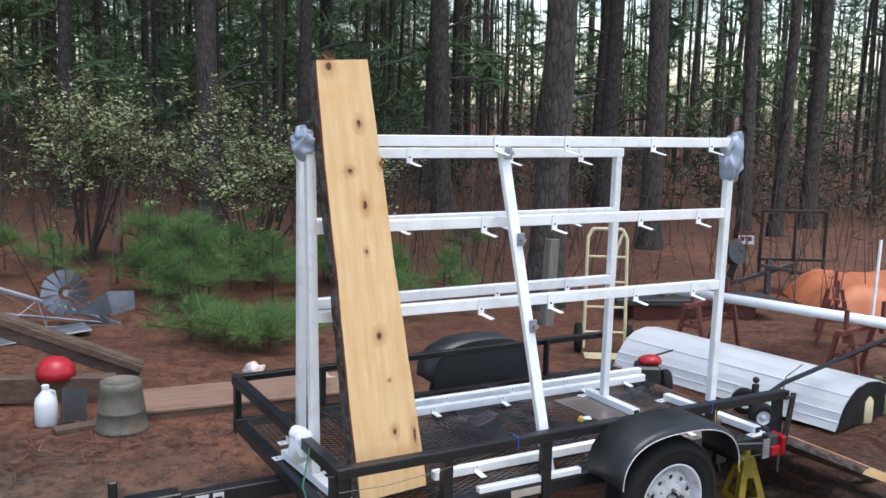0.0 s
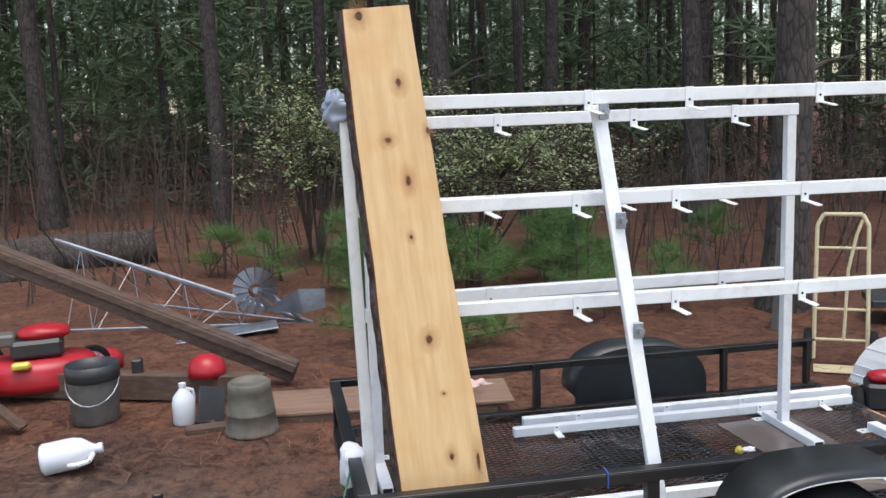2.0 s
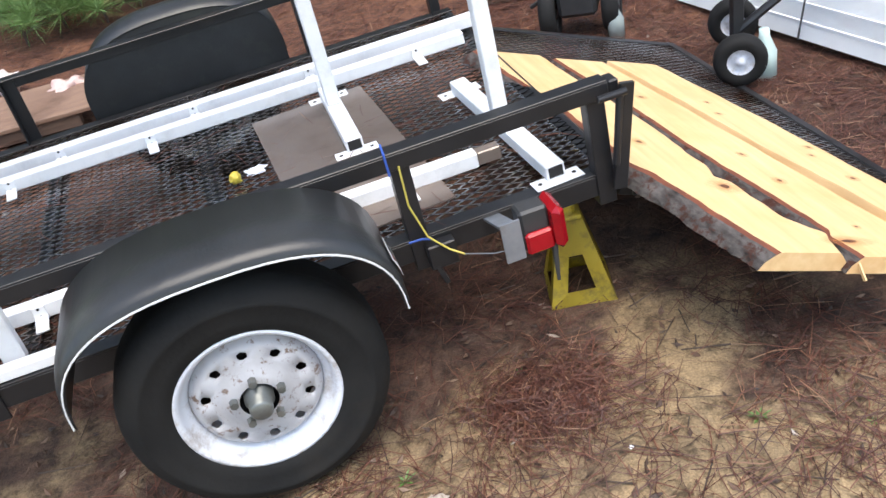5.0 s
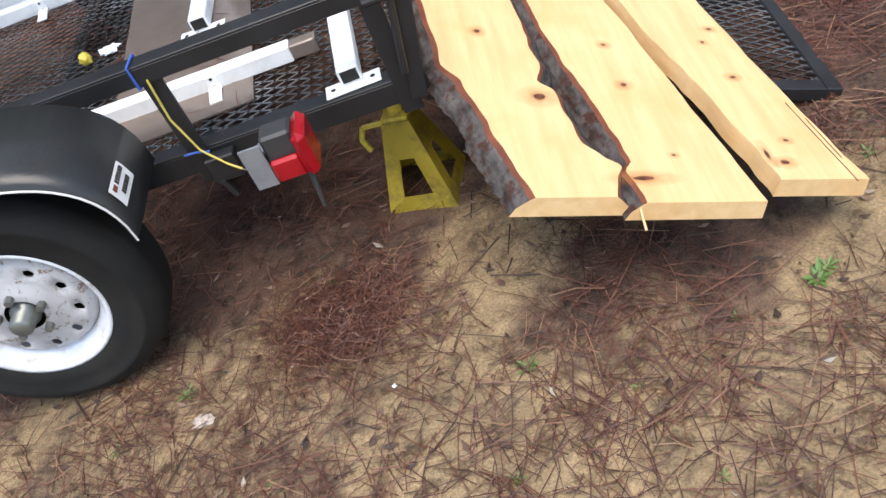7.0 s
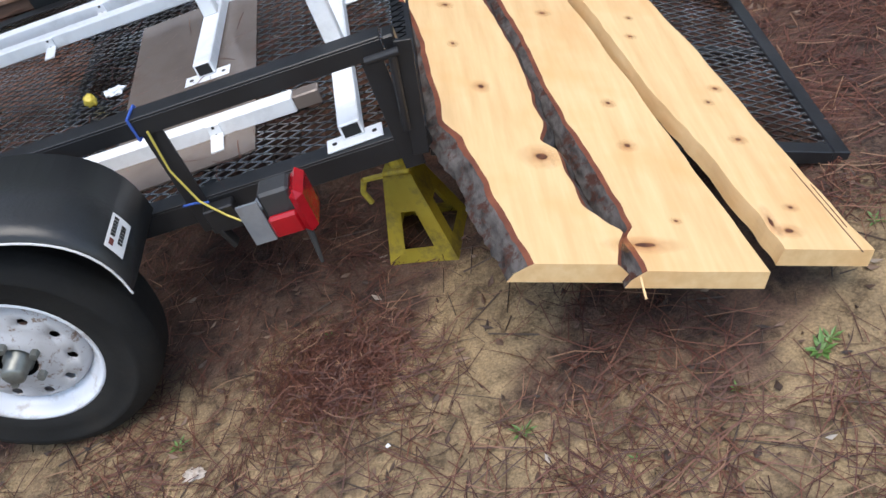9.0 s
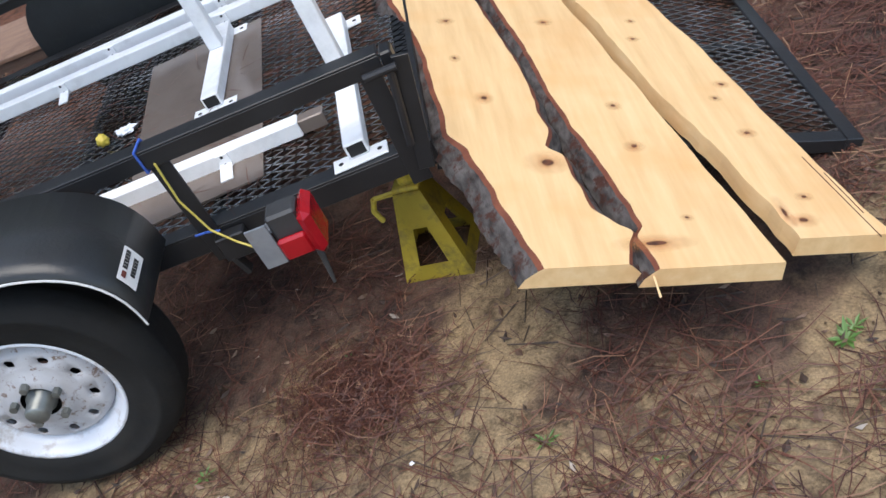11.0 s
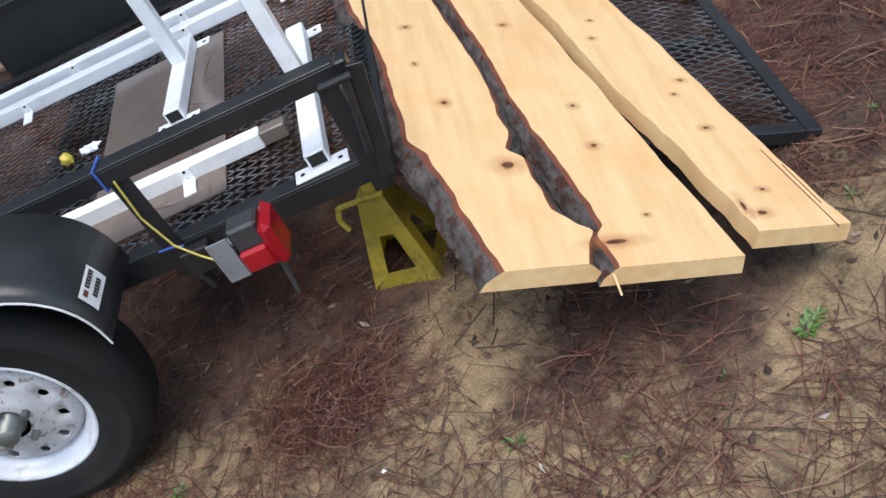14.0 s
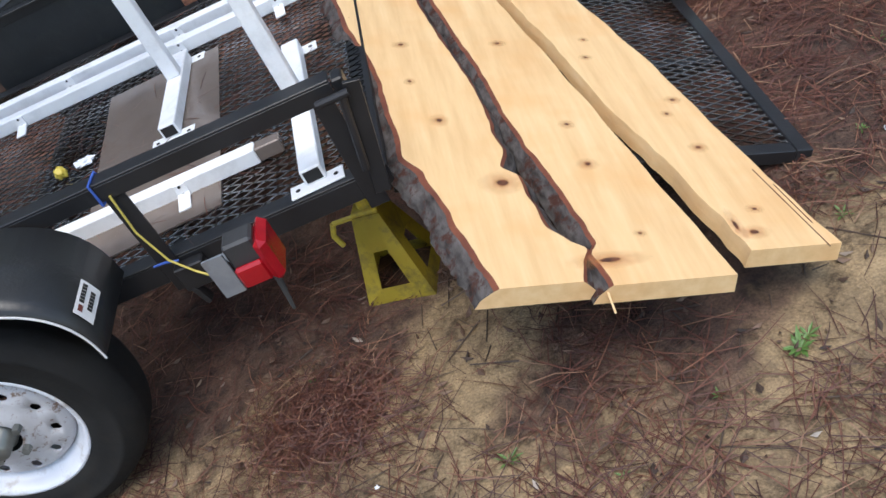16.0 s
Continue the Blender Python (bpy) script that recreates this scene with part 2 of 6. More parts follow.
def ground_material():
    m, t, p = nodes_of("sand_and_pine_straw")
    geo = t.nodes.new("ShaderNodeNewGeometry")
    pos = geo.outputs["Position"]
    sep = t.nodes.new("ShaderNodeSeparateXYZ")
    t.links.new(pos, sep.inputs[0])
    sand = ramp(t, noise_tex(t, 5, 6, vec=pos), [(0.3, (0.20, 0.14, 0.078)), (0.7, (0.40, 0.285, 0.155))])
    dirt = ramp(t, noise_tex(t, 9, 5, vec=pos), [(0.35, (0.055, 0.031, 0.022)), (0.7, (0.15, 0.089, 0.059))])
    straw = ramp(t, noise_tex(t, 26, 6, vec=pos, rough=0.75), [(0.3, (0.070, 0.028, 0.016)), (0.55, (0.16, 0.066, 0.036)), (0.75, (0.26, 0.125, 0.07))])
    fresh = ramp(t, noise_tex(t, 2.2, 5, vec=pos, rough=0.65), [(0.45, (0, 0, 0)), (0.7, (0.65, 0.65, 0.65))])
    straw = mix(t, fresh, straw, (0.27, 0.115, 0.055))
    # bare sand lies along the working side of the trailer, straw takes over toward the woods
    edge = t.nodes.new("ShaderNodeMath")
    edge.operation = 'MULTIPLY_ADD'
    t.links.new(sep.outputs["Y"], edge.inputs[0])
    edge.inputs[1].default_value, edge.inputs[2].default_value = -0.17, 0.38
    add = t.nodes.new("ShaderNodeMath")
    add.operation = 'ADD'
    t.links.new(edge.outputs[0], add.inputs[0])
    patch = noise_tex(t, 1.5, 5, vec=pos, rough=0.65)
    # a worn clearing beside the tongue
    gap = t.nodes.new("ShaderNodeVectorMath")
    gap.operation = 'DISTANCE'
    t.links.new(pos, gap.inputs[0])
    gap.inputs[1].default_value = (-2.9, 1.5, 0.0)
    near = t.nodes.new("ShaderNodeMapRange")
    near.inputs["From Min"].default_value, near.inputs["From Max"].default_value = 0.5, 2.1
    near.inputs["To Min"].default_value, near.inputs["To Max"].default_value = 0.24, 0.0
    t.links.new(gap.outputs["Value"], near.inputs["Value"])
    more = t.nodes.new("ShaderNodeMath")
    more.operation = 'ADD'
    t.links.new(patch, more.inputs[0])
    t.links.new(near.outputs[0], more.inputs[1])
    t.links.new(more.outputs[0], add.inputs[1])
    # Sand threshold raised: the extra brown earth partly stands for trailer shade.
    sandy = ramp(t, add.outputs[0], [(0.90, (0, 0, 0)), (1.04, (1, 1, 1))])
    earthy = ramp(t, add.outputs[0], [(0.55, (0, 0, 0)), (0.85, (1, 1, 1))])
    col = mix(t, earthy, straw, dirt)
    col = mix(t, sandy, col, sand)
    clods = ramp(t, noise_tex(t, 15, 6, vec=pos, rough=0.75), [(0.36, (0.34, 0.32, 0.30)), (0.5, (0.95, 0.95, 0.95)), (0.7, (1.2, 1.2, 1.2))])
    col = mix(t, 1.0, col, clods, "MULTIPLY")
    fine = ramp(t, noise_tex(t, 170, 3, vec=pos), [(0.3, (0.62, 0.62, 0.62)), (0.7, (1.2, 1.2, 1.2))])
    t.links.new(mix(t, 1.0, col, fine, "MULTIPLY"), p.inputs["Base Color"])
    p.inputs["Roughness"].default_value = 0.88
    bump(t, p, noise_tex(t, 40, 8, vec=pos, rough=0.7), 0.6, 0.02)
    return m


GROUND = ground_material()
STRAW = bpy.data.materials.new("pine_straw")
STRAW.use_nodes = True
_t = STRAW.node_tree
_g = _t.nodes.new("ShaderNodeNewGeometry")
_t.links.new(ramp(_t, _g.outputs["Random Per Island"], [(0.0, (0.04, 0.014, 0.010)), (0.5, (0.085, 0.027, 0.017)), (0.88, (0.14, 0.05, 0.028)), (1.0, (0.26, 0.15, 0.085))]), _t.nodes["Principled BSDF"].inputs["Base Color"])
_t.nodes["Principled BSDF"].inputs["Roughness"].default_value = 0.6

LITTER = bpy.data.materials.new("leaf_litter")
LITTER.use_nodes = True
_t = LITTER.node_tree
_g = _t.nodes.new("ShaderNodeNewGeometry")
_t.links.new(ramp(_t, _g.outputs["Random Per Island"], [(0.0, (0.03, 0.02, 0.015)), (0.6, (0.10, 0.055, 0.035)), (0.95, (0.2, 0.13, 0.085)), (1.0, (0.36, 0.31, 0.26))]), _t.nodes["Principled BSDF"].inputs["Base Color"])
_t.nodes["Principled BSDF"].inputs["Roughness"].default_value = 0.7


# ---- building helpers ----
def mesh_of(name, bm, material, smooth=False):
    me = bpy.data.meshes.new(name)
    bmesh.ops.recalc_face_normals(bm, faces=bm.faces)
    bm.to_mesh(me)
    bm.free()
    for mt in (material if isinstance(material, (list, tuple)) else (material,)):
        me.materials.append(mt)
    if smooth:
        for poly in me.polygons:
            poly.use_smooth = True
    return me


def part(name, bm, material, parent=None, label="", smooth=False):
    ob = new(name, mesh_of(name, bm, material, smooth))
    if parent is not None:
        ob.parent = parent
    return tagged(ob, label)


def thing(name, label, category, m=None, group="", kind=""):
    ob = new(name)
    ob.empty_display_size = 0.1
    if m is not None:
        ob.matrix_world = m
    return tagged(ob, label, category, group, kind)


def solo(name, bm, material, label, category, m=None, group="", kind="", smooth=False):
    ob = part(name, bm, material, None, label, smooth)
    if m is not None:
        ob.matrix_world = m
    return tagged(ob, "", category, group, kind)


def box(bm, x0, x1, y0, y1, z0, z1, bevel=0.0, m=None):
    g = bmesh.ops.create_cube(bm, size=1.0)
    vs = g["verts"]
    for v in vs:
        v.co = Vector((x0 + (v.co.x + 0.5) * (x1 - x0), y0 + (v.co.y + 0.5) * (y1 - y0), z0 + (v.co.z + 0.5) * (z1 - z0)))
    if bevel:
        es = list({e for v in vs for e in v.link_edges})
        r = bmesh.ops.bevel(bm, geom=es, offset=bevel, segments=1, affect='EDGES')
        vs = list({v for f in r["faces"] for v in f.verts} | {v for v in vs if v.is_valid})
    if m is not None:
        bmesh.ops.transform(bm, matrix=m, verts=vs)
    return vs


def boxbm(*a, **k):
    bm = bmesh.new()
    box(bm, *a, **k)
    return bm


def between(a, b, up=(0, 0, 1)):
    """A frame at a whose z axis runs to b and whose y axis lies near up."""
    a, b = Vector(a), Vector(b)
    z = (b - a).normalized()
    u = Vector(up)
    if abs(z.dot(u)) > 0.95:
        u = Vector((0, 1, 0))
    x = u.cross(z).normalized()
    y = z.cross(x)
    m = Matrix((x, y, z)).transposed().to_4x4()
    m.translation = a
    return m, (b - a).length


def bar(bm, a, b, w, h, bevel=0.0, up=(0, 0, 1)):
    m, n = between(a, b, up)
    return box(bm, -w / 2, w / 2, -h / 2, h / 2, 0, n, bevel, m)


def rod(bm, a, b, r0, r1=None, seg=10, caps=True):
    m, n = between(a, b)
    g = bmesh.ops.create_cone(bm, cap_ends=caps, segments=seg, radius1=r0, radius2=r0 if r1 is None else r1, depth=n, matrix=m @ Matrix.Translation((0, 0, n / 2)))
    return g["verts"]


def pipe(bm, pts, r, seg=6):
    for a, b in zip(pts, pts[1:]):
        rod(bm, a, b, r, r, seg)


def lathe(bm, profile, seg=32, m=None, close=True):
    """Turn (radius, height) pairs round z."""
    rings = []
    for r, z in profile:
        rings.append([bm.verts.new((r * math.cos(2 * math.pi * i / seg), r * math.sin(2 * math.pi * i / seg), z)) for i in range(seg)])
    for a, b in zip(rings, rings[1:]):
        for i in range(seg):
            j = (i + 1) % seg
            bm.faces.new((a[i], a[j], b[j], b[i]))
    if close:
        for ring in (rings[0], rings[-1]):
            if (ring[0].co - ring[seg // 2].co).length > 1e-5:
                bm.faces.new(ring)
    if m is not None:
        bmesh.ops.transform(bm, matrix=m, verts=[v for ring in rings for v in ring])
    return [v for ring in rings for v in ring]


def blob(bm, centre, size, seed, rough=0.2, sub=3):
    g = bmesh.ops.create_icosphere(bm, subdivisions=sub, radius=1.0)
    for v in g["verts"]:
        d = 1 + rough * noise.noise(v.co * 2.1 + Vector((seed * 3.7, seed, -seed)))
        v.co = Vector(centre) + Vector((v.co.x * size[0] * d, v.co.y * size[1] * d, v.co.z * size[2] * d))
    return g["verts"]


def angle_iron(bm, a, b, w, t, up=(0, 0, 1), flip=1):
    """An L section: a flat leg and an upright leg, meeting along the line a to b."""
    m, n = between(a, b, up)
    box(bm, 0 if flip > 0 else -w, w if flip > 0 else 0, -t, 0, 0, n, 0, m)
    box(bm, -t if flip < 0 else 0, t if flip > 0 else 0, -w, -t, 0, n, 0, m)


# ---- ground ----
def ground_z(x, y):
    near = max(0.0, 1.0 - max(0.0, math.hypot(x, y - 0.5) - 2.6) / 3.0)
    bumpy = noise.noise(Vector((x * 0.45, y * 0.45, 0.3))) * 0.07 + noise.noise(Vector((x * 1.7, y * 1.7, 2.0))) * 0.02
    rise = 0.012 * max(0.0, y - 4)
    dip = -0.03 * max(0.0, min(1.0, (x - 1.15) / 0.6)) * max(0.0, min(1.0, (2.6 - y) / 1.2)) * max(0.0, min(1.0, (2.9 - x) / 0.7))
    bank = 0.115 * max(0.0, min(1.0, (y - 1.5) / 0.8)) * max(0.0, min(1.0, (-0.3 - x) / 0.8))
    return dip + bank + bumpy * (1 - 0.85 * near) + rise + 0.006 * noise.noise(Vector((x * 6, y * 6, 5)))


def lin(a, b, n):
    return [a + (b - a) * i / (n - 1) for i in range(n)]


gx = lin(-600, -70, 6)[:-1] + lin(-70, -9, 26)[:-1] + lin(-9, 9, 121)[:-1] + lin(9, 70, 26)[:-1] + lin(70, 600, 6)
gy = lin(-600, -40, 6)[:-1] + lin(-40, -3, 14)[:-1] + lin(-3, 9, 81)[:-1] + lin(9, 90, 40)[:-1] + lin(90, 600, 6)
gv = [(x, y, ground_z(x, y)) for y in gy for x in gx]
gw = len(gx)
gf = [(j * gw + i, j * gw + i + 1, (j + 1) * gw + i + 1, (j + 1) * gw + i) for j in range(len(gy) - 1) for i in range(gw - 1)]
gm = bpy.data.meshes.new("ground")
gm.from_pydata(gv, [], gf)
gm.materials.append(GROUND)
for poly in gm.polygons:
    poly.use_smooth = True
tagged(new("ground", gm), "sandy ground strewn with red-brown pine straw", "ground", kind="structure")


# ---- trailer ----
trailer = thing("utility_trailer", "black steel single-axle utility trailer with mesh floor and lowered ramp gate", "trailer", pose(0, 0, 0))
RT, BT = 0.655, 0.415          # tops of the side rail and of the bed frame
X0, X1, YF = -1.606, 0.99, 1.495

for y, s in ((0.0, 1), (YF, -1)):
    bm = bmesh.new()
    box(bm, X0, X1 - 0.02, min(y, y + s * 0.045), max(y, y + s * 0.045), RT - 0.006, RT, 0.002)
    box(bm, X0, X1 - 0.02, min(y, y + s * 0.006), max(y, y + s * 0.006), RT - 0.045, RT - 0.006, 0.0015)
    part("side_rail", bm, BLACK_PAINT, trailer)
    for x in (-1.6, -1.11, -0.59, 0.435, 0.915):
        bm = bmesh.new()
        box(bm, x, x + 0.045, min(y, y + s * 0.006) + s * 0.0065, max(y, y + s * 0.006) + s * 0.0065, 0.33, RT - 0.007, 0.001)
        box(bm, x, x + 0.006, min(y + s * 0.013, y + s * 0.05), max(y + s * 0.013, y + s * 0.05), 0.33, RT - 0.007, 0.001)
        part("rail_post", bm, BLACK_PAINT, trailer)
    bm = bmesh.new()
    box(bm, X0 + 0.002, X1, min(y + s * 0.014, y + s * 0.06), max(y + s * 0.014, y + s * 0.06), BT - 0.006, BT, 0.001)
    box(bm, X0 + 0.002, X1, min(y + s * 0.014, y + s * 0.02), max(y + s * 0.014, y + s * 0.02), BT - 0.06, BT - 0.0065, 0.001)
    part("frame_side", bm, BLACK_PAINT, trailer)
bm = bmesh.new()
box(bm, X0 - 0.003, X0 + 0.045, 0.046, YF - 0.046, RT - 0.006, RT - 0.0005, 0.002)
box(bm, X0 - 0.003, X0 + 0.003, 0.007, YF - 0.007, RT - 0.05, RT - 0.0065, 0.001)
part("front_rail", bm, BLACK_PAINT, trailer)
bm = bmesh.new()
bar(bm, (X0 + 0.02, 0.02, RT - 0.03), (X0 + 0.02, 0.02, 0.40), 0.012, 0.1, 0.002, up=(1, 0, 0))
part("front_gusset", bm, BLACK_PAINT, trailer)
for x in (X0 + 0.003, X1 - 0.055):
    part("frame_end", boxbm(x, x + 0.05, 0.061, YF - 0.061, BT - 0.06, BT - 0.002, bevel=0.002), BLACK_PAINT, trailer)
for x in (-1.08, -0.5, -0.02, 0.45):
    part("cross_member", boxbm(x, x + 0.045, 0.022, YF - 0.022, BT - 0.055, BT - 0.012, bevel=0.002), BLACK_PAINT, trailer)
part("axle", boxbm(-0.025, 0.025, -0.06, YF + 0.06, 0.27, 0.32, bevel=0.004), BLACK_PAINT, trailer)


def expanded_mesh(x0, x1, y0, y1, dx, dy, w, t):
    """Diamond strands of expanded steel in the plane z = 0."""
    v, f = [], []

    def strand(a, b):
        d = (b - a).normalized()
        n = Vector((-d.y, d.x, 0)) * w / 2
        k = len(v)
        for p in (a - n, a + n, b + n, b - n):
            v.append((p.x, p.y, 0.0))
        for p in (a - n * 0.6, a + n * 0.6, b + n * 0.6, b - n * 0.6):
            v.append((p.x, p.y, -t))
        f.extend([(k, k + 1, k + 2, k + 3), (k, k + 3, k + 7, k + 4), (k + 1, k + 5, k + 6, k + 2)])

    slope = dy / dx
    for sgn in (1, -1):
        span = (x1 - x0) * slope
        c = -span if sgn > 0 else 0.0
        while c < (y1 - y0) + (span if sgn < 0 else 0):
            # y = y0 + c + sgn*slope*(x-x0)
            pts = []
            for yy in (y0, y1):
                xx = x0 + (yy - y0 - c) / (sgn * slope)
                pts.append(min(max(xx, x0), x1))
            xa, xb = sorted(pts)
            ya, yb = (y0 + c + sgn * slope * (q - x0) for q in (xa, xb))
            if xb - xa > 0.01:
                strand(Vector((xa, ya, 0)), Vector((xb, yb, 0)))
            c += dy
    me = bpy.data.meshes.new("expanded_mesh")
    me.from_pydata(v, [], f)
    me.materials.append(MESH_STEEL)
    return me


# Pale base colour stands in for sky glints between brown rusty patches.
MESH_STEEL = surface("mesh_steel", (0.16, 0.155, 0.15), (0.42, 0.42, 0.43), 2.2, 0.26, 0.8, dirt=(0.09, 0.06, 0.045), dirt_at=(0.47, 0.58), dirt_scale=2, bumps=0)
ob = new("floor_mesh", expanded_mesh(X0 + 0.05, X1 - 0.02, 0.02, YF - 0.02, 0.062, 0.030, 0.0056, 0.003))
ob.parent, ob.location = trailer, (0, 0, BT - 0.002)
tagged(ob, "rusty expanded steel mesh floor littered with straw", kind="stuff")

# tongue, coupler
bm = bmesh.new()
box(bm, -2.28, X0 + 0.3, 0.715, 0.785, 0.27, 0.35, 0.004)
part("tongue", bm, BLACK_PAINT, trailer)
bm = bmesh.new()
box(bm, -2.30, -2.06, 0.705, 0.795, 0.335, 0.37, 0.006)
lathe(bm, [(0.04, -0.05), (0.045, 0.0), (0.04, 0.03), (0.015, 0.045)], 14, pose(-2.36, 0.75, 0.33))
box(bm, -2.4, -2.26, 0.715, 0.785, 0.30, 0.345, 0.01)
part("coupler", bm, BLACK_PAINT, trailer)
part("coupler_latch", boxbm(-2.37, -2.33, 0.74, 0.76, 0.36, 0.46, bevel=0.006), BLACK_PAINT, trailer)
for x, w in ((-2.14, 0.07), (-2.0, 0.06), (-1.92, 0.05)):
    part("sticker", boxbm(x, x + w, 0.7125, 0.7145, 0.285, 0.34), STICKER_WHITE, trailer, "worn pale warning sticker")
    part("sticker_mark", boxbm(x + 0.008, x + w - 0.008, 0.7115, 0.7122, 0.30, 0.322), INK, trailer)


def wheel(parent, y, s):
    """A wheel whose outer face looks along s*y."""
    w = part("wheel_disc", bmesh.new(), RIM_DIRTY, parent)
    me = w.data
    bm = bmesh.new()
    # disc with ten round holes
    def ringv(r, z, seg=40):
        return [bm.verts.new((r * math.cos(2 * math.pi * i / seg), r * math.sin(2 * math.pi * i / seg), z)) for i in range(seg)]
    va = [ringv(r, z) for r, z in ((0.043, 0.012), (0.066, 0.012), (0.072, 0.004), (0.094, 0.0))]
    vb = [ringv(r, z) for r, z in ((0.130, -0.006), (0.140, -0.014), (0.148, -0.032))]
    for grp in (va, vb):
        for p, q in zip(grp, grp[1:]):
            for i in range(40):
                bm.faces.new((p[i], p[(i + 1) % 40], q[(i + 1) % 40], q[i]))
    for h in range(10):
        a0 = 2 * math.pi * h / 10
        lo = [va[3][(h * 4 + k) % 40] for k in range(5)]
        hi = [vb[0][(h * 4 + k) % 40] for k in range(5)]
        ang = a0 + math.pi / 10
        c = Vector((0.113 * math.cos(ang), 0.113 * math.sin(ang), -0.002))
        loop = lo + hi[::-1]
        hole = []
        for v in loop:
            d = (v.co - c).to_2d()
            d = d.normalized() * 0.0125
            hole.append(bm.verts.new((c.x + d.x, c.y + d.y, c.z)))
        deep = [bm.verts.new(v.co + Vector((0, 0, -0.006))) for v in hole]
        for k in range(10):
            n = (k + 1) % 10
            if k not in (4, 9):
                bm.faces.new((loop[k], loop[n], hole[n], hole[k]))
            else:
                bm.faces.new((loop[k], loop[n], hole[n], hole[k]))
            bm.faces.new((hole[k], hole[n], deep[n], deep[k]))
    bm.to_mesh(me)
    bm.free()
    if not me.materials:
        me.materials.append(RIM_DIRTY)
    for poly in me.polygons:
        poly.use_smooth = True
    m = pose(0, y, 0.30, 90 * s, 0, 0)
    w.matrix_world = m @ Matrix.Translation((0, 0, 0.195))
    lab = [part("rim", bmesh.new(), RIM_WHITE, parent)]
    bm = bmesh.new()
    lathe(bm, [(0.146, 0.15), (0.150, 0.17), (0.158, 0.178), (0.166, 0.188), (0.168, 0.205), (0.176, 0.214), (0.1825, 0.214), (0.185, 0.206), (0.180, 0.195),
               (0.168, 0.15), (0.168, 0.07), (0.18, 0.055), (0.184, 0.04)], 48, None, False)
    bm.to_mesh(lab[0].data)
    bm.free()
    for poly in lab[0].data.polygons:
        poly.use_smooth = True
    lab[0].matrix_world = m
    tagged(lab[0], "white painted steel rim")
    bm = bmesh.new()
    prof = [(0.174, 0.198), (0.186, 0.215), (0.215, 0.222), (0.246, 0.222), (0.252, 0.226), (0.258, 0.222), (0.276, 0.213), (0.289, 0.200), (0.297, 0.180)]
    for q in (0.165, 0.158, 0.142, 0.135, 0.119, 0.112, 0.096):
        prof.append((0.300 if len(prof) % 2 else 0.294, q))
    prof += [(0.297, 0.085), (0.286, 0.065), (0.25, 0.05), (0.19, 0.05), (0.174, 0.066)]
    lathe(bm, prof, 64, m, False)
    part("tyre", bm, RUBBER, parent, "black rubber tyre with worn tread", True)
    bm = bmesh.new()
    lathe(bm, [(0.033, 0.16), (0.033, 0.206), (0.027, 0.21), (0.026, 0.245), (0.020, 0.25), (0.0001, 0.25)], 24, m, False)
    part("hub", bm, HUB_METAL, parent, "greasy grey hub cap", True)
    for i in range(5):
        a = 2 * math.pi * i / 5 + 0.3
        bm = bmesh.new()
        c = m @ Vector((0.056 * math.cos(a), 0.056 * math.sin(a), 0.205))
        e = m @ Vector((0.055 * math.cos(a), 0.055 * math.sin(a), 0.224))
        rod(bm, c, e, 0.0105, 0.0095, 6)
        part("lug_nut", bm, HUB_METAL, parent)
    # Dark ring added behind the disc so its openings read as shaded.
    bm = bmesh.new()
    lathe(bm, [(0.04, 0.12), (0.14, 0.12), (0.14, 0.1)], 24, m, False)
    part("shade_backing", bm, RECESS_SHADE, parent)


for y, s in ((-0.0, 1), (YF, -1)):
    wheel(trailer, y, s)


def fender(y, s):
    """An arched fender: top skin, outer lip and a white stripe along the lip."""
    n = 28
    arc = []
    for i in range(n + 1):
        a = math.pi * i / n
        ca, sa = math.cos(a), math.sin(a)
        arc.append((-0.365 * math.copysign(abs(ca) ** 0.75, ca), 0.405 + 0.238 * sa ** 0.8))
    ins = [(x * 0.985, z - 0.006) for x, z in arc]
    w0, w1 = (y - s * 0.012, y - s * 0.262)
    bm = bmesh.new()
    prof = [(w0, 0.0), (y - s * 0.20, 0.002), (y - s * 0.235, -0.004), (y - s * 0.255, -0.016), (w1, -0.034)]
    rows = []
    for (x, z) in arc:
        rows.append([])
        for (yy, dz) in prof:
            k = 1 + dz * 1.0
            rows[-1].append(bm.verts.new((x * (1 + dz * 0.9), yy, 0.405 + (z - 0.405) * (1 + dz * 2.2) + dz * 0.25)))
    low = [[bm.verts.new((v.co.x * 0.985, v.co.y, v.co.z - 0.005)) for v in r] for r in rows]
    for a, b in ((rows, 1), (low, -1)):
        for r0, r1 in zip(a, a[1:]):
            for k in range(len(prof) - 1):
                bm.faces.new((r0[k], r0[k + 1], r1[k + 1], r1[k]))
    for k in (0, len(prof) - 1):
        for i in range(n):
            bm.faces.new((rows[i][k], rows[i + 1][k], low[i + 1][k], low[i][k]))
    for i in (0, n):
        for k in range(len(prof) - 1):
            bm.faces.new((rows[i][k], rows[i][k + 1], low[i][k + 1], low[i][k]))
    for v in bm.verts:
        v.co.x += 0.008
        v.co.z += 0.04
    f = part("fender", bm, FENDER_PLASTIC, trailer, "black moulded plastic fender", True)
    bm = bmesh.new()
    st = [(x * 0.972 + 0.008, 0.405 + (z - 0.405) * 0.925 + 0.0285) for x, z in arc]
    for (xa, za), (xb, zb) in zip(st, st[1:]):
        bar(bm, (xa, w1 - s * 0.002, za), (xb, w1 - s * 0.002, zb), 0.003, 0.0035)
    part("lip_stripe", bm, STICKER_WHITE, f, "thin white pinstripe on the fender lip")
    return f


near_fender = fender(0.0, 1)
fender(YF, -1)
# shop sticker on the fender, with plain bars for its print


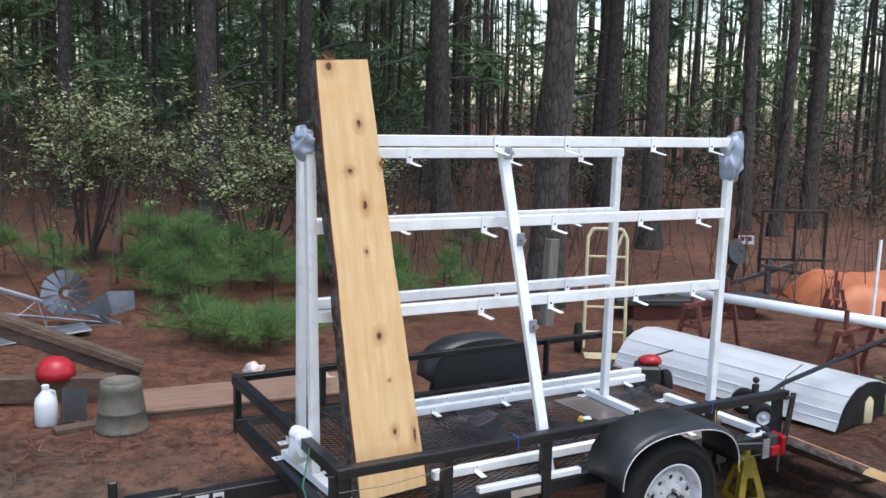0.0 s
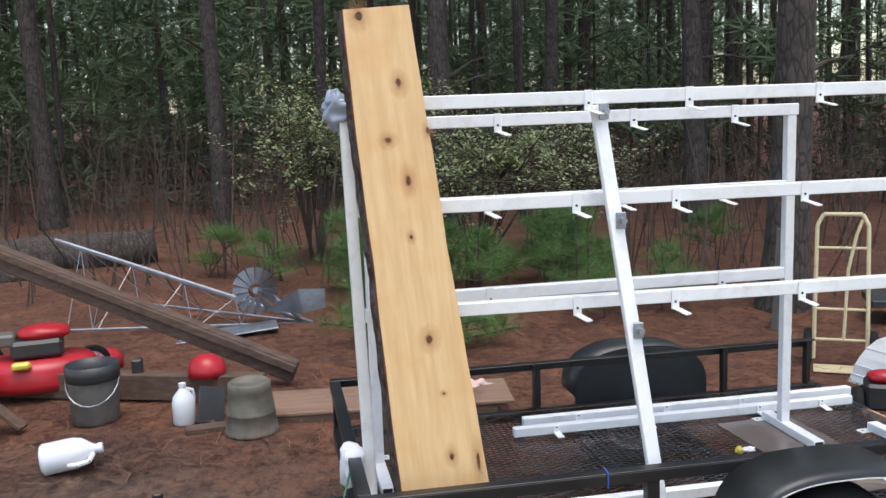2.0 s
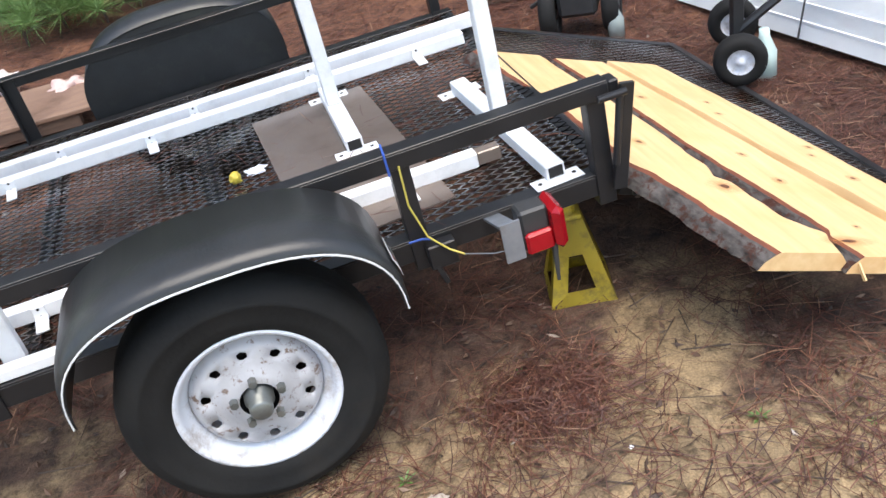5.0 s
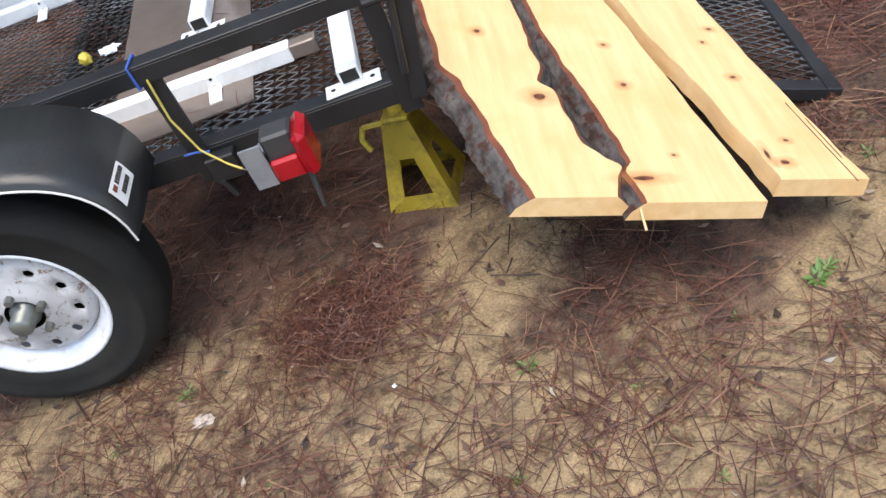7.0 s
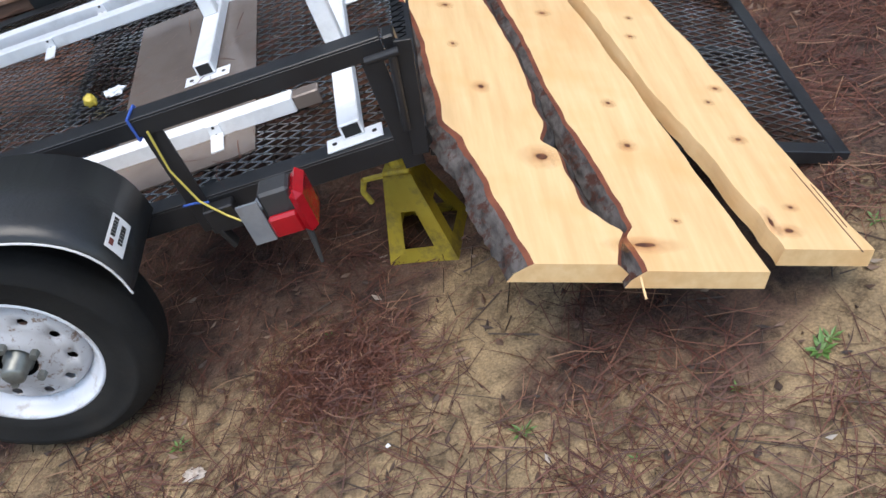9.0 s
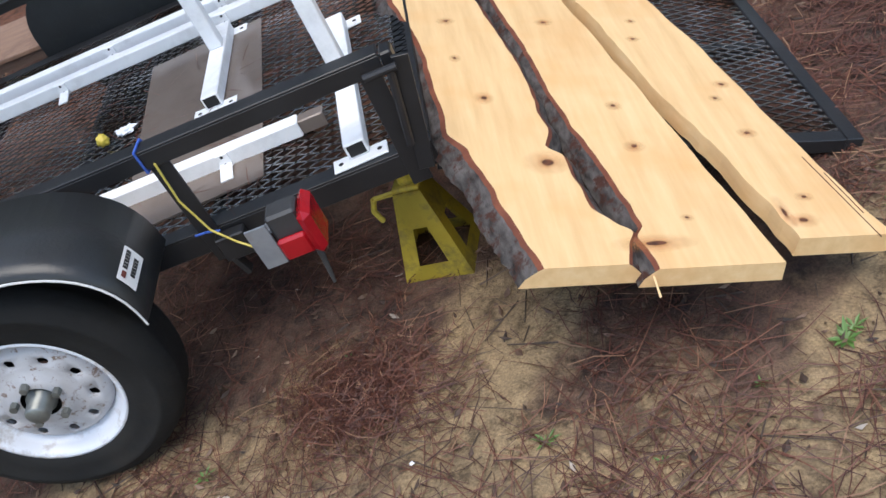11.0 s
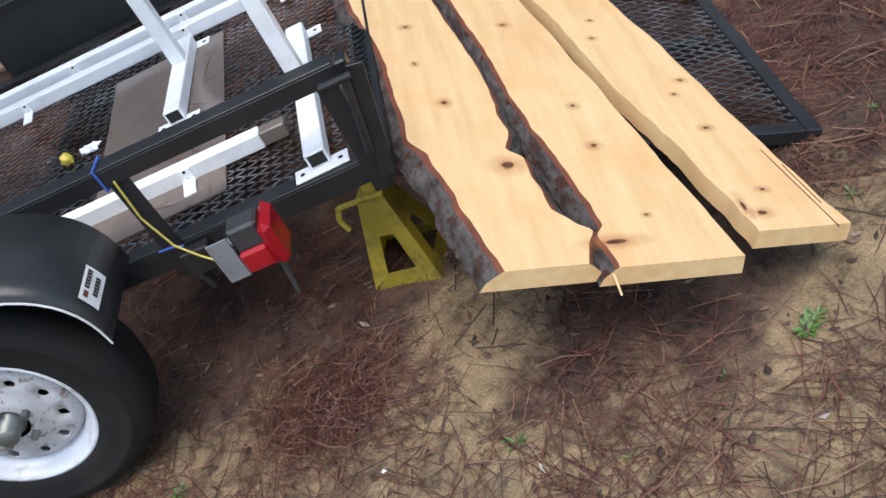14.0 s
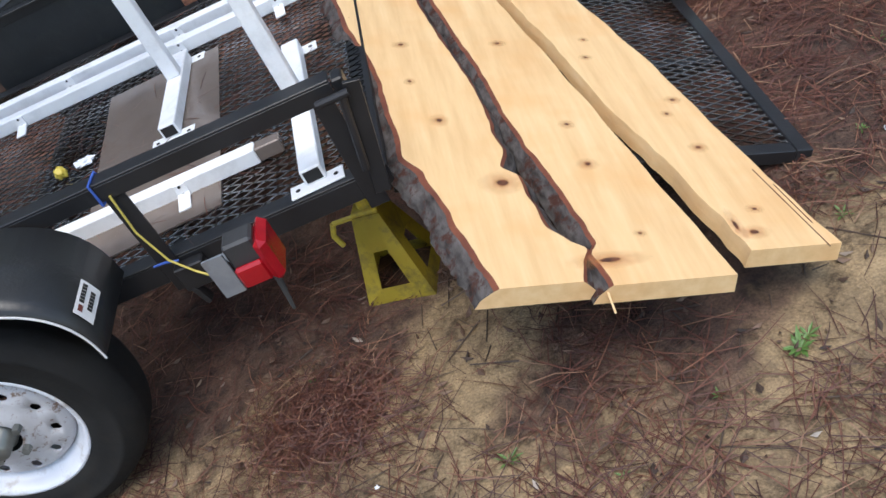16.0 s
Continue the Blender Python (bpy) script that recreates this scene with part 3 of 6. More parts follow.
def skin(a, y, lift):
    ca, sa = math.cos(a), math.sin(a)
    x = -0.365 * math.copysign(abs(ca) ** 0.75, ca) + 0.008
    z = 0.445 + 0.238 * sa ** 0.8
    n = Vector((x, 0, (z - 0.40) * 1.6)).normalized()
    return Vector((x, y, z)) + n * lift


def decal(name, a0, a1, y0, y1, lift, material, label=""):
    bm = bmesh.new()
    rows = [[bm.verts.new(skin(a0 + (a1 - a0) * i / 6, y, h)) for y, h in ((y0, lift), (y1, lift), (y1, lift + 0.0008), (y0, lift + 0.0008))] for i in range(7)]
    for r0, r1 in zip(rows, rows[1:]):
        for k in range(4):
            bm.faces.new((r0[k], r0[(k + 1) % 4], r1[(k + 1) % 4], r1[k]))
    part(name, bm, material, near_fender, label)


decal("fender_sticker", 2.80, 2.985, -0.238, -0.138, 0.004, STICKER_WHITE, "white shop sticker with dark print")
for a0, a1, y0 in ((2.825, 2.868, -0.202), (2.905, 2.948, -0.212)):
    for k in range(6):
        decal("print_bar", a0, a1, y0 + 0.0095 * k, y0 + 0.0095 * k + 0.0072, 0.0056, INK)
decal("print_mark", 2.83, 2.87, -0.228, -0.210, 0.0056, RED_STEEL)
bm = bmesh.new()
dome = [(0.008 - 0.362 * math.copysign(abs(math.cos(k * math.pi / 24)) ** 0.75, math.cos(k * math.pi / 24)), 0.442 + 0.236 * abs(math.sin(k * math.pi / 24)) ** 0.8) for k in range(25)]
sheets = [[(bm.verts.new((x, y, z)), bm.verts.new((x, y, 0.34))) for x, z in dome] for y in (YF + 0.008, YF + 0.014)]
for sh in sheets:
    for (p, q), (r, s) in zip(sh, sh[1:]):
        bm.faces.new((p, q, s, r))
part("fender_skirt", bm, FENDER_PLASTIC, trailer, "black inner fender panel")

# tail light on its bracket
lamp = part("tail_light", boxbm(0.6540, 0.7200, -0.185, -0.13, 0.405, 0.51, bevel=0.006), DARK_PLASTIC, trailer, "square red and black tail light")
part("lens", boxbm(0.7205, 0.7490, -0.218, -0.115, 0.402, 0.512, bevel=0.014), RED_LENS, lamp, "red plastic tail lens")
part("side_lens", boxbm(0.6560, 0.7200, -0.202, -0.186, 0.406, 0.46, bevel=0.006), RED_LENS, lamp, "red side lens")
bm = bmesh.new()
box(bm, 0.607, 0.652, -0.19, -0.184, 0.40, 0.50)
bar(bm, (0.64, -0.17, 0.47), (0.64, 0.02, 0.40), 0.04, 0.006)
part("lamp_bracket", bm, GALV, trailer, "dull grey sheet-metal lamp bracket")
bm = bmesh.new()
rod(bm, (0.722, -0.185, 0.41), (0.714, -0.195, 0.315), 0.008, 0.004, 8)
part("lamp_drop_bolt", bm, DARK_PLASTIC, trailer)
bm = bmesh.new()
box(bm, 0.465, 0.535, -0.022, 0.012, 0.335, 0.40, 0.003)
bar(bm, (0.48, -0.008, 0.34), (0.495, -0.012, 0.29), 0.012, 0.03, 0.001)
part("stake_pocket", bm, BLACK_PAINT, trailer)
part("amber_marker", boxbm(-1.25, -1.19, -0.004, 0.0125, 0.335, 0.375, bevel=0.004), AMBER, trailer, "amber side marker light")
part("reflector_strip", boxbm(-1.36, -1.16, 0.0085, 0.0125, 0.375, 0.41), REFLECTOR, trailer, "dirty pale reflector strip")
part("reflector_strip", boxbm(-0.76, -0.6, 0.0085, 0.0125, 0.37, 0.405), REFLECTOR, trailer, "dirty pale reflector strip")
# gate latch at the tail
bm = bmesh.new()
box(bm, 0.972, 0.998, 0.0, 0.045, 0.60, 0.65, 0.004)
rod(bm, (0.93, -0.03, 0.628), (1.0, -0.03, 0.628), 0.009, 0.009, 10)
rod(bm, (0.985, -0.028, 0.625), (0.955, -0.028, 0.45), 0.009, 0.009, 10)
part("gate_latch", bm, BLACK_PAINT, trailer)
bm = bmesh.new()
pipe(bm, [(0.455, -0.004, 0.62), (0.452, -0.010, 0.52), (0.475, -0.018, 0.43), (0.515, -0.03, 0.385), (0.545, -0.045, 0.368)], 0.0026)
part("lamp_wire", bm, YELLOW_WIRE, trailer, "loose yellow lamp wire")
bm = bmesh.new()
pipe(bm, [(0.545, -0.045, 0.368), (0.60, -0.11, 0.385), (0.65, -0.16, 0.41)], 0.0016)
part("bare_wire", bm, GALV, trailer, "thin bare wire to the lamp")
for x in (0.43, -0.74):
    bm = bmesh.new()
    pipe(bm, [(x, -0.003, RT - 0.05), (x, -0.003, RT + 0.003), (x + 0.004, 0.05, RT + 0.003), (x + 0.01, 0.05, RT - 0.05), (x, -0.003, RT - 0.05)], 0.003)
    part("cord_tie", bm, BLUE_CORD, trailer, "blue cord tied round the rail")
bm = bmesh.new()
pipe(bm, [(0.43, -0.002, 0.42), (0.46, -0.012, 0.425), (0.485, -0.002, 0.41)], 0.003)
part("cord_tie", bm, BLUE_CORD, trailer)
bm = bmesh.new()
pipe(bm, [(-1.6, -0.004, 0.56), (-1.4, -0.008, 0.555), (-1.15, -0.008, 0.575), (-0.85, 0.02, 0.60)], 0.0018)
part("slack_wire", bm, OLD_GALV, trailer, "slack dull wire")
bm = bmesh.new()
pipe(bm, [(-1.61, 0.3, 0.65), (-1.66, 0.25, 0.5), (-1.63, 0.2, 0.36), (-1.7, 0.22, 0.3)], 0.004)
part("green_cord", bm, GREEN_CORD, trailer)

# ramp gate, lowered to the ground behind the tail
SL = math.atan(0.42)
RAMP = Matrix.Translation((0.985, 0, 0.36)) @ Matrix.Rotation(SL, 4, 'Y')
RL = 0.97
gate = part("ramp_gate", boxbm(0.0, 0.04, 0.03, YF - 0.03, -0.035, 0.0, bevel=0.002), BLACK_PAINT, trailer, "black steel ramp gate with expanded mesh")
gate.matrix_world = RAMP
part("gate_bar", boxbm(RL - 0.04, RL, 0.03, YF - 0.03, -0.035, 0.0, bevel=0.002), BLACK_PAINT, gate)
for v in (0.03, YF - 0.07):
    part("gate_bar", boxbm(0.041, RL - 0.041, v, v + 0.04, -0.035, -0.001, bevel=0.002), BLACK_PAINT, gate)
for v in (0.5, 0.96):
    part("gate_bar", boxbm(0.041, RL - 0.041, v, v + 0.03, -0.035, -0.008, bevel=0.002), BLACK_PAINT, gate)
gm2 = new("gate_mesh", expanded_mesh(0.03, RL - 0.03, 0.06, YF - 0.06, 0.062, 0.030, 0.005, 0.004))
gm2.parent, gm2.location = gate, (0, 0, -0.004)
tagged(gm2, kind="stuff")
for v in (0.06, YF - 0.1):
    bm = bmesh.new()
    rod(bm, (-0.012, v, -0.015), (-0.012, v + 0.07, -0.015), 0.012, 0.012, 10)
    part("hinge", bm, BLACK_PAINT, gate)
bm = bmesh.new()
bar(bm, (1.012, -0.012, 0.64), (0.962, -0.014, 0.375), 0.035, 0.012, 0.001)
part("gate_stay", bm, BLACK_PAINT, trailer)


# ---- live-edge boards ----
def live_board(name, label, length, left, right, thick, wanes, seed, m, knots, group="", splinter=False, rows=110):
    """A sawn board in its own frame: y along it, x across, z its face. left, right: functions of y. wanes: the bark's width on either side."""
    b = thing(name, label, "board", m, group)
    bm = bmesh.new()
    ring = []
    for i in range(rows + 1):
        y = length * i / rows
        a, c = left(y), right(y)
        wl, wr = wanes[0], wanes[1]
        jl = wl * (0.35 * noise.noise(Vector((y * 9, seed, 1))) + 0.12 * noise.noise(Vector((y * 60, seed, 2))))
        jr = wr * (0.35 * noise.noise(Vector((y * 9, seed, 7))) + 0.12 * noise.noise(Vector((y * 60, seed, 8))))
        lat = [(a - wl - jl, -thick), (a - wl * 0.75 - jl, -thick * 0.55), (a - wl * 0.24 - 0.4 * jl, -thick * 0.14), (a, 0.0),
               (a * 0.75 + c * 0.25, 0), ((a + c) / 2, 0), (a * 0.25 + c * 0.75, 0), (c, 0.0),
               (c + wr * 0.24 + 0.4 * jr, -thick * 0.14), (c + wr * 0.75 + jr, -thick * 0.55), (c + wr + jr, -thick)]
        ring.append([bm.verts.new((x, y, z)) for x, z in lat])
    for r0, r1 in zip(ring, ring[1:]):
        for k in range(len(r0)):
            j = (k + 1) % len(r0)
            f = bm.faces.new((r0[k], r0[j], r1[j], r1[k]))
            if k in (0, 1):
                f.material_index = 1 if wanes[0] > 0.006 else 0
            elif k in (8, 9):
                f.material_index = 1 if wanes[1] > 0.006 else 0
            elif (k == 2 and wanes[0] > 0.006) or (k == 7 and wanes[1] > 0.006):
                f.material_index = 2
    bm.faces.new(ring[0])
    bm.faces.new(ring[-1])
    part("plank", bm, (FRESH_WOOD, SLAB_BARK, RED_BARK), b)
    for x, y, rx, ry in knots:
        for nm, mt, k, z in (("knot_halo", KNOT_HALO, 4.5, 0.0006), ("knot", KNOT, 1.0, 0.0012)):
            bm = bmesh.new()
            pts = []
            for i in range(14):
                a = 2 * math.pi * i / 14
                d = 1 + 0.25 * noise.noise(Vector((math.cos(a), math.sin(a), x * 31 + y * 17)))
                pts.append(bm.verts.new((x + rx * k * d * math.cos(a), y + ry * k * d * math.sin(a), z)))
            top = bm.verts.new((x, y, z + 0.0006))
            for i in range(14):
                bm.faces.new((pts[i], pts[(i + 1) % 14], top))
            part(nm, bm, mt, b)
    return b


def wavy(a, b, length, amp, seed, f=3.2):
    return lambda y: a + (b - a) * y / length + amp * noise.noise(Vector((y * f, seed, 0.5))) + 0.3 * amp * noise.noise(Vector((y * f * 3.1, seed, 4.5)))


def edge(ctrl, y0, seed, rough=0.003):
    """An edge that runs smoothly through (y, u) stations, with a little saw or bark roughness."""
    def at_y(y):
        q = y + y0
        k = 0
        while k < len(ctrl) - 2 and q > ctrl[k + 1][0]:
            k += 1
        (a, ua), (b, ub) = ctrl[k], ctrl[k + 1]
        f = min(1.0, max(0.0, (q - a) / (b - a)))
        f = 0.5 * f + 0.5 * f * f * (3 - 2 * f)
        return ua + (ub - ua) * f + rough * noise.noise(Vector((y * 23, seed, 1.5)))
    return at_y


def on_ramp(y0, lift=0.046):
    return RAMP @ Matrix.Translation((0.0, y0, lift))


live_board("live_edge_board", "fresh-sawn pine board, both edges barked, on the ramp gate", 1.365,
           edge(((-0.415, 0.147), (-0.318, 0.123), (-0.187, 0.094), (-0.017, 0.057), (0.049, 0.021), (0.14, 0.022), (0.231, 0.012), (0.385, 0.006), (0.527, -0.01), (0.648, -0.038), (0.76, -0.058), (0.898, -0.074), (1, -0.089)), -0.415, 3.0),
           edge(((-0.433, 0.298), (-0.361, 0.314), (-0.32, 0.334), (-0.289, 0.303), (-0.239, 0.271), (-0.17, 0.264), (-0.097, 0.256), (-0.054, 0.253), (-0.017, 0.224), (0.057, 0.244), (0.125, 0.232), (0.175, 0.235), (0.327, 0.228), (0.516, 0.201), (0.693, 0.173), (0.89, 0.15), (1, 0.135)), -0.415, 8.0),
           0.045, (0.045, 0.036), 1.0, on_ramp(-0.415),
           [(0.217, 0.334, 0.011, 0.012), (0.122, 0.608, 0.006, 0.007), (0.076, 0.806, 0.004, 0.005), (0.076, 1.014, 0.006, 0.005)], "boards on the ramp", rows=150)
live_board("live_edge_board", "fresh-sawn pine board with one bark edge, on the ramp gate", 1.363,
           edge(((-0.419, 0.355), (-0.382, 0.344), (-0.338, 0.338), (-0.305, 0.355), (-0.23, 0.347), (-0.149, 0.333), (-0.04, 0.317), (0.067, 0.297), (0.156, 0.284), (0.265, 0.271), (0.429, 0.259), (0.65, 0.229), (0.884, 0.199), (1, 0.184)), -0.433, 5.0, 0.004),
           edge(((-0.448, 0.588), (-0.297, 0.566), (-0.091, 0.532), (0.168, 0.494), (0.419, 0.454), (0.739, 0.402), (0.848, 0.383), (1, 0.358)), -0.433, 9.0, 0.0012),
           0.042, (0.034, 0.002), 2.0, on_ramp(-0.433),
           [(0.366, 0.072, 0.018, 0.007), (0.412, 0.401, 0.006, 0.006), (0.408, 0.570, 0.005, 0.005), (0.33, 1.006, 0.006, 0.005), (0.446, 0.145, 0.004, 0.003)], "boards on the ramp", rows=130)
live_board("live_edge_board", "narrow fresh-sawn pine board with sawn edges, on the ramp gate", 1.318,
           edge(((-0.356, 0.64), (-0.286, 0.628), (-0.164, 0.604), (0.32, 0.508), (0.53, 0.481), (0.734, 0.441), (0.856, 0.418), (1, 0.39)), -0.368, 15.0, 0.004),
           edge(((-0.381, 0.824), (-0.251, 0.797), (-0.089, 0.771), (0.123, 0.738), (0.387, 0.703), (0.613, 0.659), (0.832, 0.613), (1, 0.579)), -0.368, 19.0, 0.001),
           0.042, (0.004, 0.002), 4.0, on_ramp(-0.368),
           [(0.641, 0.080, 0.004, 0.014), (0.669, 0.054, 0.009, 0.006), (0.7, 0.128, 0.005, 0.004), (0.672, 0.369, 0.006, 0.005), (0.688, 0.584, 0.006, 0.005), (0.652, 0.521, 0.004, 0.004), (0.541, 0.831, 0.005, 0.004), (0.563, 0.932, 0.004, 0.004)], "boards on the ramp", rows=100)
bm = bmesh.new()
bar(bm, RAMP @ Vector((0.343, -0.431, 0.03)), RAMP @ Vector((0.354, -0.457, 0.0)), 0.010, 0.004, 0.0, up=(1, 0, 0))
solo("wood_splinter", bm, FRESH_WOOD, "pale torn splinter hanging between two boards", "splinter")

for v0, v1, u0, u1 in ((-0.375, -0.10, 0.795, 0.755), (-0.30, -0.16, 0.795, 0.776)):
    bm = bmesh.new()
    bar(bm, RAMP @ Vector((u0, v0, 0.0462)), RAMP @ Vector((u1, v1, 0.0462)), 0.0022, 0.001)
    solo("drying_crack", bm, KNOT, "thin dark drying crack along a fresh-sawn board", "crack")

# tall slab leaning on the rack
sb = Vector((-1.425, 0.17, BT + 0.002))
st_ = Vector((-1.542, 0.403, 2.287))
zax = (st_ - sb).normalized()
xax = Vector((1, 0, 0))
xax = (xax - zax * xax.dot(zax)).normalized()
nrm = xax.cross(zax)
SLAB = Matrix((xax, zax, nrm)).transposed().to_4x4()
SLAB.translation = sb
SLEN = (st_ - sb).length
live_board("tall_slab", "tall pale pine slab with a bark edge, leaning upright against the white rack", SLEN,
           wavy(-0.01, 0.0, SLEN, 0.012, 21.0, 1.6), wavy(0.312, 0.235, SLEN, 0.012, 27.0, 1.8), 0.045, (0.022, 0.004), 6.0, SLAB,
           [(0.05, 1.86, 0.012, 0.016), (0.10, 1.42, 0.010, 0.009), (0.16, 1.62, 0.009, 0.014), (0.155, 1.27, 0.009, 0.016), (0.14, 1.07, 0.005, 0.007),
            (0.16, 0.70, 0.012, 0.014), (0.19, 0.5, 0.004, 0.004), (0.19, 0.27, 0.007, 0.012), (0.285, 0.24, 0.006, 0.03), (0.245, 1.44, 0.006, 0.012)])


# ---- white racks ----
def clip(parent, x, y, z):
    bm = bmesh.new()
    box(bm, x - 0.016, x + 0.016, y - 0.028, y - 0.022, z - 0.05, z + 0.028, 0.001)
    bar(bm, (x, y - 0.026, z - 0.045), (x + 0.03, y - 0.085, z - 0.062), 0.032, 0.005, 0.001)
    part("clip", bm, WHITE_PAINT, parent, "white bent steel clip")
    # Dark disc on the clip's face paints the shade of a hole.
    bm = bmesh.new()
    rod(bm, (x, y - 0.028, z - 0.02), (x, y - 0.030, z - 0.02), 0.005, 0.005, 8)
    part("clip_hole_shade", bm, RECESS_SHADE, parent)


def rack(label, y0, y1, xl, xr, zs, clips, foot, left_lean=0.0, turn=0.0, skew=0.0):
    """A rack of square tube. y0, y1: its depth at the bed and at the top rail. foot: how far each foot reaches before and behind its post."""
    r = thing("display_rack", label, "rack", pose(0, 0, 0), "white racks on the trailer")
    z0 = BT + 0.046

    def up(z):
        return (z - z0) / (zs[0] - z0)

    def y_at(x, z):
        return y0 + (y1 - y0) * up(z) + skew * (xr - x) / (xr - xl)

    for x, ln in ((xl, left_lean), (xr, 0.0)):
        bm = bmesh.new()
        bar(bm, (x, y_at(x, z0), z0), (x + ln, y_at(x, zs[0] - 0.026), zs[0] - 0.026), 0.042, 0.042, 0.003, up=(0, 1, 0))
        part("post", bm, WHITE_PAINT, r)
    for k, z in enumerate(zs):
        ext = 0.03 if k == 0 else -0.022
        a = xl + left_lean * up(z) - ext
        bm = bmesh.new()
        bar(bm, (a, y_at(a, z), z), (xr + ext, y_at(xr + ext, z), z), 0.044, 0.05, 0.003)
        part("rail", bm, WHITE_PAINT, r)
        for c in clips:
            x = c + (0.05 if k == 0 else 0)
            clip(r, x, y_at(x, z), z)
    for x in (xl, xr):
        m = pose(x, y_at(x, z0), BT, 0, 0, turn)
        f = part("foot", boxbm(-0.025, 0.025, -foot[0], foot[1], 0.006, 0.045, bevel=0.003), WHITE_PAINT, r)
        f.matrix_world = m
        for yy in (-foot[0], foot[1]):
            part("foot_plate", boxbm(-0.064, 0.064, yy - 0.024, yy + 0.024, 0.001, 0.0055, bevel=0.001), WHITE_PAINT, f)
            e = -1 if yy < 0 else 1
            # The tube is solid; a dark plate paints the shade of its hollow.
            part("tube_end_shade", boxbm(-0.019, 0.019, yy + e * 0.0005 - 0.0004, yy + e * 0.0005 + 0.0004, 0.011, 0.040), RECESS_SHADE, f, "flat dark plate standing for the shaded tube mouth")
            # Dark discs paint the shade of holes in the plate.
            for h in (-0.046, 0.046):
                bm = bmesh.new()
                rod(bm, (h, yy, 0.0056), (h, yy, 0.0064), 0.006, 0.006, 8)
                part("bolt_hole_shade", bm, RECESS_SHADE, f)
    return r


front_rack = rack("white painted square-tube rack with clips, standing on the trailer bed", 0.385, 0.36, -1.52, 0.81, (1.955, 1.575, 1.18), (-0.705, -0.312, 0.215, 0.60), (0.335, 0.335), -0.035, 3.4, 0.09)
rack("white painted square-tube rack standing on the trailer bed", 0.845, 0.83, -1.45, 0.425, (1.88, 1.545, 1.155), (-0.95, -0.36, 0.1), (0.29, 0.15))
# leaning upright bolted to the front rack
PROP0, PROP1 = Vector((-0.50, 0.09, BT + 0.004)), Vector((-0.62, 0.395, 1.925))
bm = bmesh.new()
bar(bm, PROP0, PROP1, 0.052, 0.03, 0.003, up=(0, 1, 0))
prop = solo("leaning_upright", bm, WHITE_PAINT, "white painted flat upright leaning on the rack, with bolted brackets", "upright")
for k in (0.455, 0.72, 0.985):
    c = PROP0.lerp(PROP1, k)
    bm = bmesh.new()
    box(bm, c.x - 0.005, c.x + 0.032, c.y - 0.03, c.y - 0.018, c.z - 0.03, c.z + 0.03, 0.002)
    rod(bm, c + Vector((0.018, -0.03, 0.0)), c + Vector((0.018, -0.05, 0.0)), 0.012, 0.012, 8)
    part("bolt_bracket", bm, GALV, prop, "galvanised bracket with a bolt")


def loose_rail(label, x0, x1, y, z, clips):
    r = solo("loose_rail", boxbm(x0, x1, y - 0.02, y + 0.02, z, z + 0.042, bevel=0.003), WHITE_PAINT, label, "rail", group="loose white rails")
    for c in clips:
        bm = bmesh.new()
        box(bm, c - 0.016, c + 0.016, y - 0.0265, y - 0.0205, z + 0.002, z + 0.04, 0.001)
        bar(bm, (c, y - 0.024, z + 0.012), (c + 0.004, y - 0.085, z + 0.004), 0.032, 0.005, 0.001)
        part("clip", bm, WHITE_PAINT, r)
        # Dark discs laid on the clip stand for shaded holes.
        for h in (0.012, 0.034):
            bm = bmesh.new()
            rod(bm, (c, y - 0.0267, z + h), (c, y - 0.0275, z + h), 0.004, 0.004, 8)
            part("clip_hole_shade", bm, RECESS_SHADE, r)
    return r


loose_rail("white painted rail with clips lying along the bed", -0.80, 0.92, 1.07, BT + 0.012, (-0.6, -0.15, 0.42, 0.75))
loose_rail("white painted rail lying along the far side of the bed", -0.72, 1.0, 1.2, BT + 0.012, (-0.45, 0.0, 0.4))
near_rail = loose_rail("white painted rail with a bare steel end, lying along the bed", -1.03, 0.69, 0.255, BT + 0.002, (-0.81, -0.45, 0.49))
part("bare_end", boxbm(0.6905, 0.755, 0.237, 0.273, BT + 0.004, BT + 0.042, bevel=0.003), STEEL_PLATE, near_rail, "bare steel end")
solo("white_strip", boxbm(-0.92, -0.36, 0.022, 0.055, BT + 0.001, BT + 0.03, bevel=0.003), WHITE_PAINT, "white painted strip lying on the frame edge", "strip")
solo("steel_plate", boxbm(-0.185, 0.185, -0.44, 0.44, 0.0005, 0.005), STEEL_PLATE, "wet rusty steel plate lying on the mesh floor", "plate", pose(0.378, 0.56, BT, 0, 0, 3.5))
bm = bmesh.new()
blob(bm, (0.078, 0.607, BT + 0.022), (0.017, 0.016, 0.019), 4, 0.35, 3)
solo("yellow_fruit", bm, YELLOW, "small yellow round object on the mesh floor", "object", smooth=True)
bm = bmesh.new()
blob(bm, (0.135, 0.64, BT + 0.009), (0.03, 0.02, 0.009), 9, 0.7, 3)
solo("white_scrap", bm, RAG, "crumpled white plastic scrap on the mesh floor", "scrap")


def plastic_bag(c, s, seed):
    bm = bmesh.new()
    blob(bm, c, s, seed, 0.35, 4)
    for v in bm.verts:
        v.co += Vector((noise.noise(v.co * 22), noise.noise(v.co * 22 + Vector((9, 0, 0))), noise.noise(v.co * 22 + Vector((0, 9, 0))))) * 0.02
    solo("plastic_bag", bm, BAG, "crumpled grey-blue plastic bag tied over the rack corner", "bag", group="bags", smooth=True)


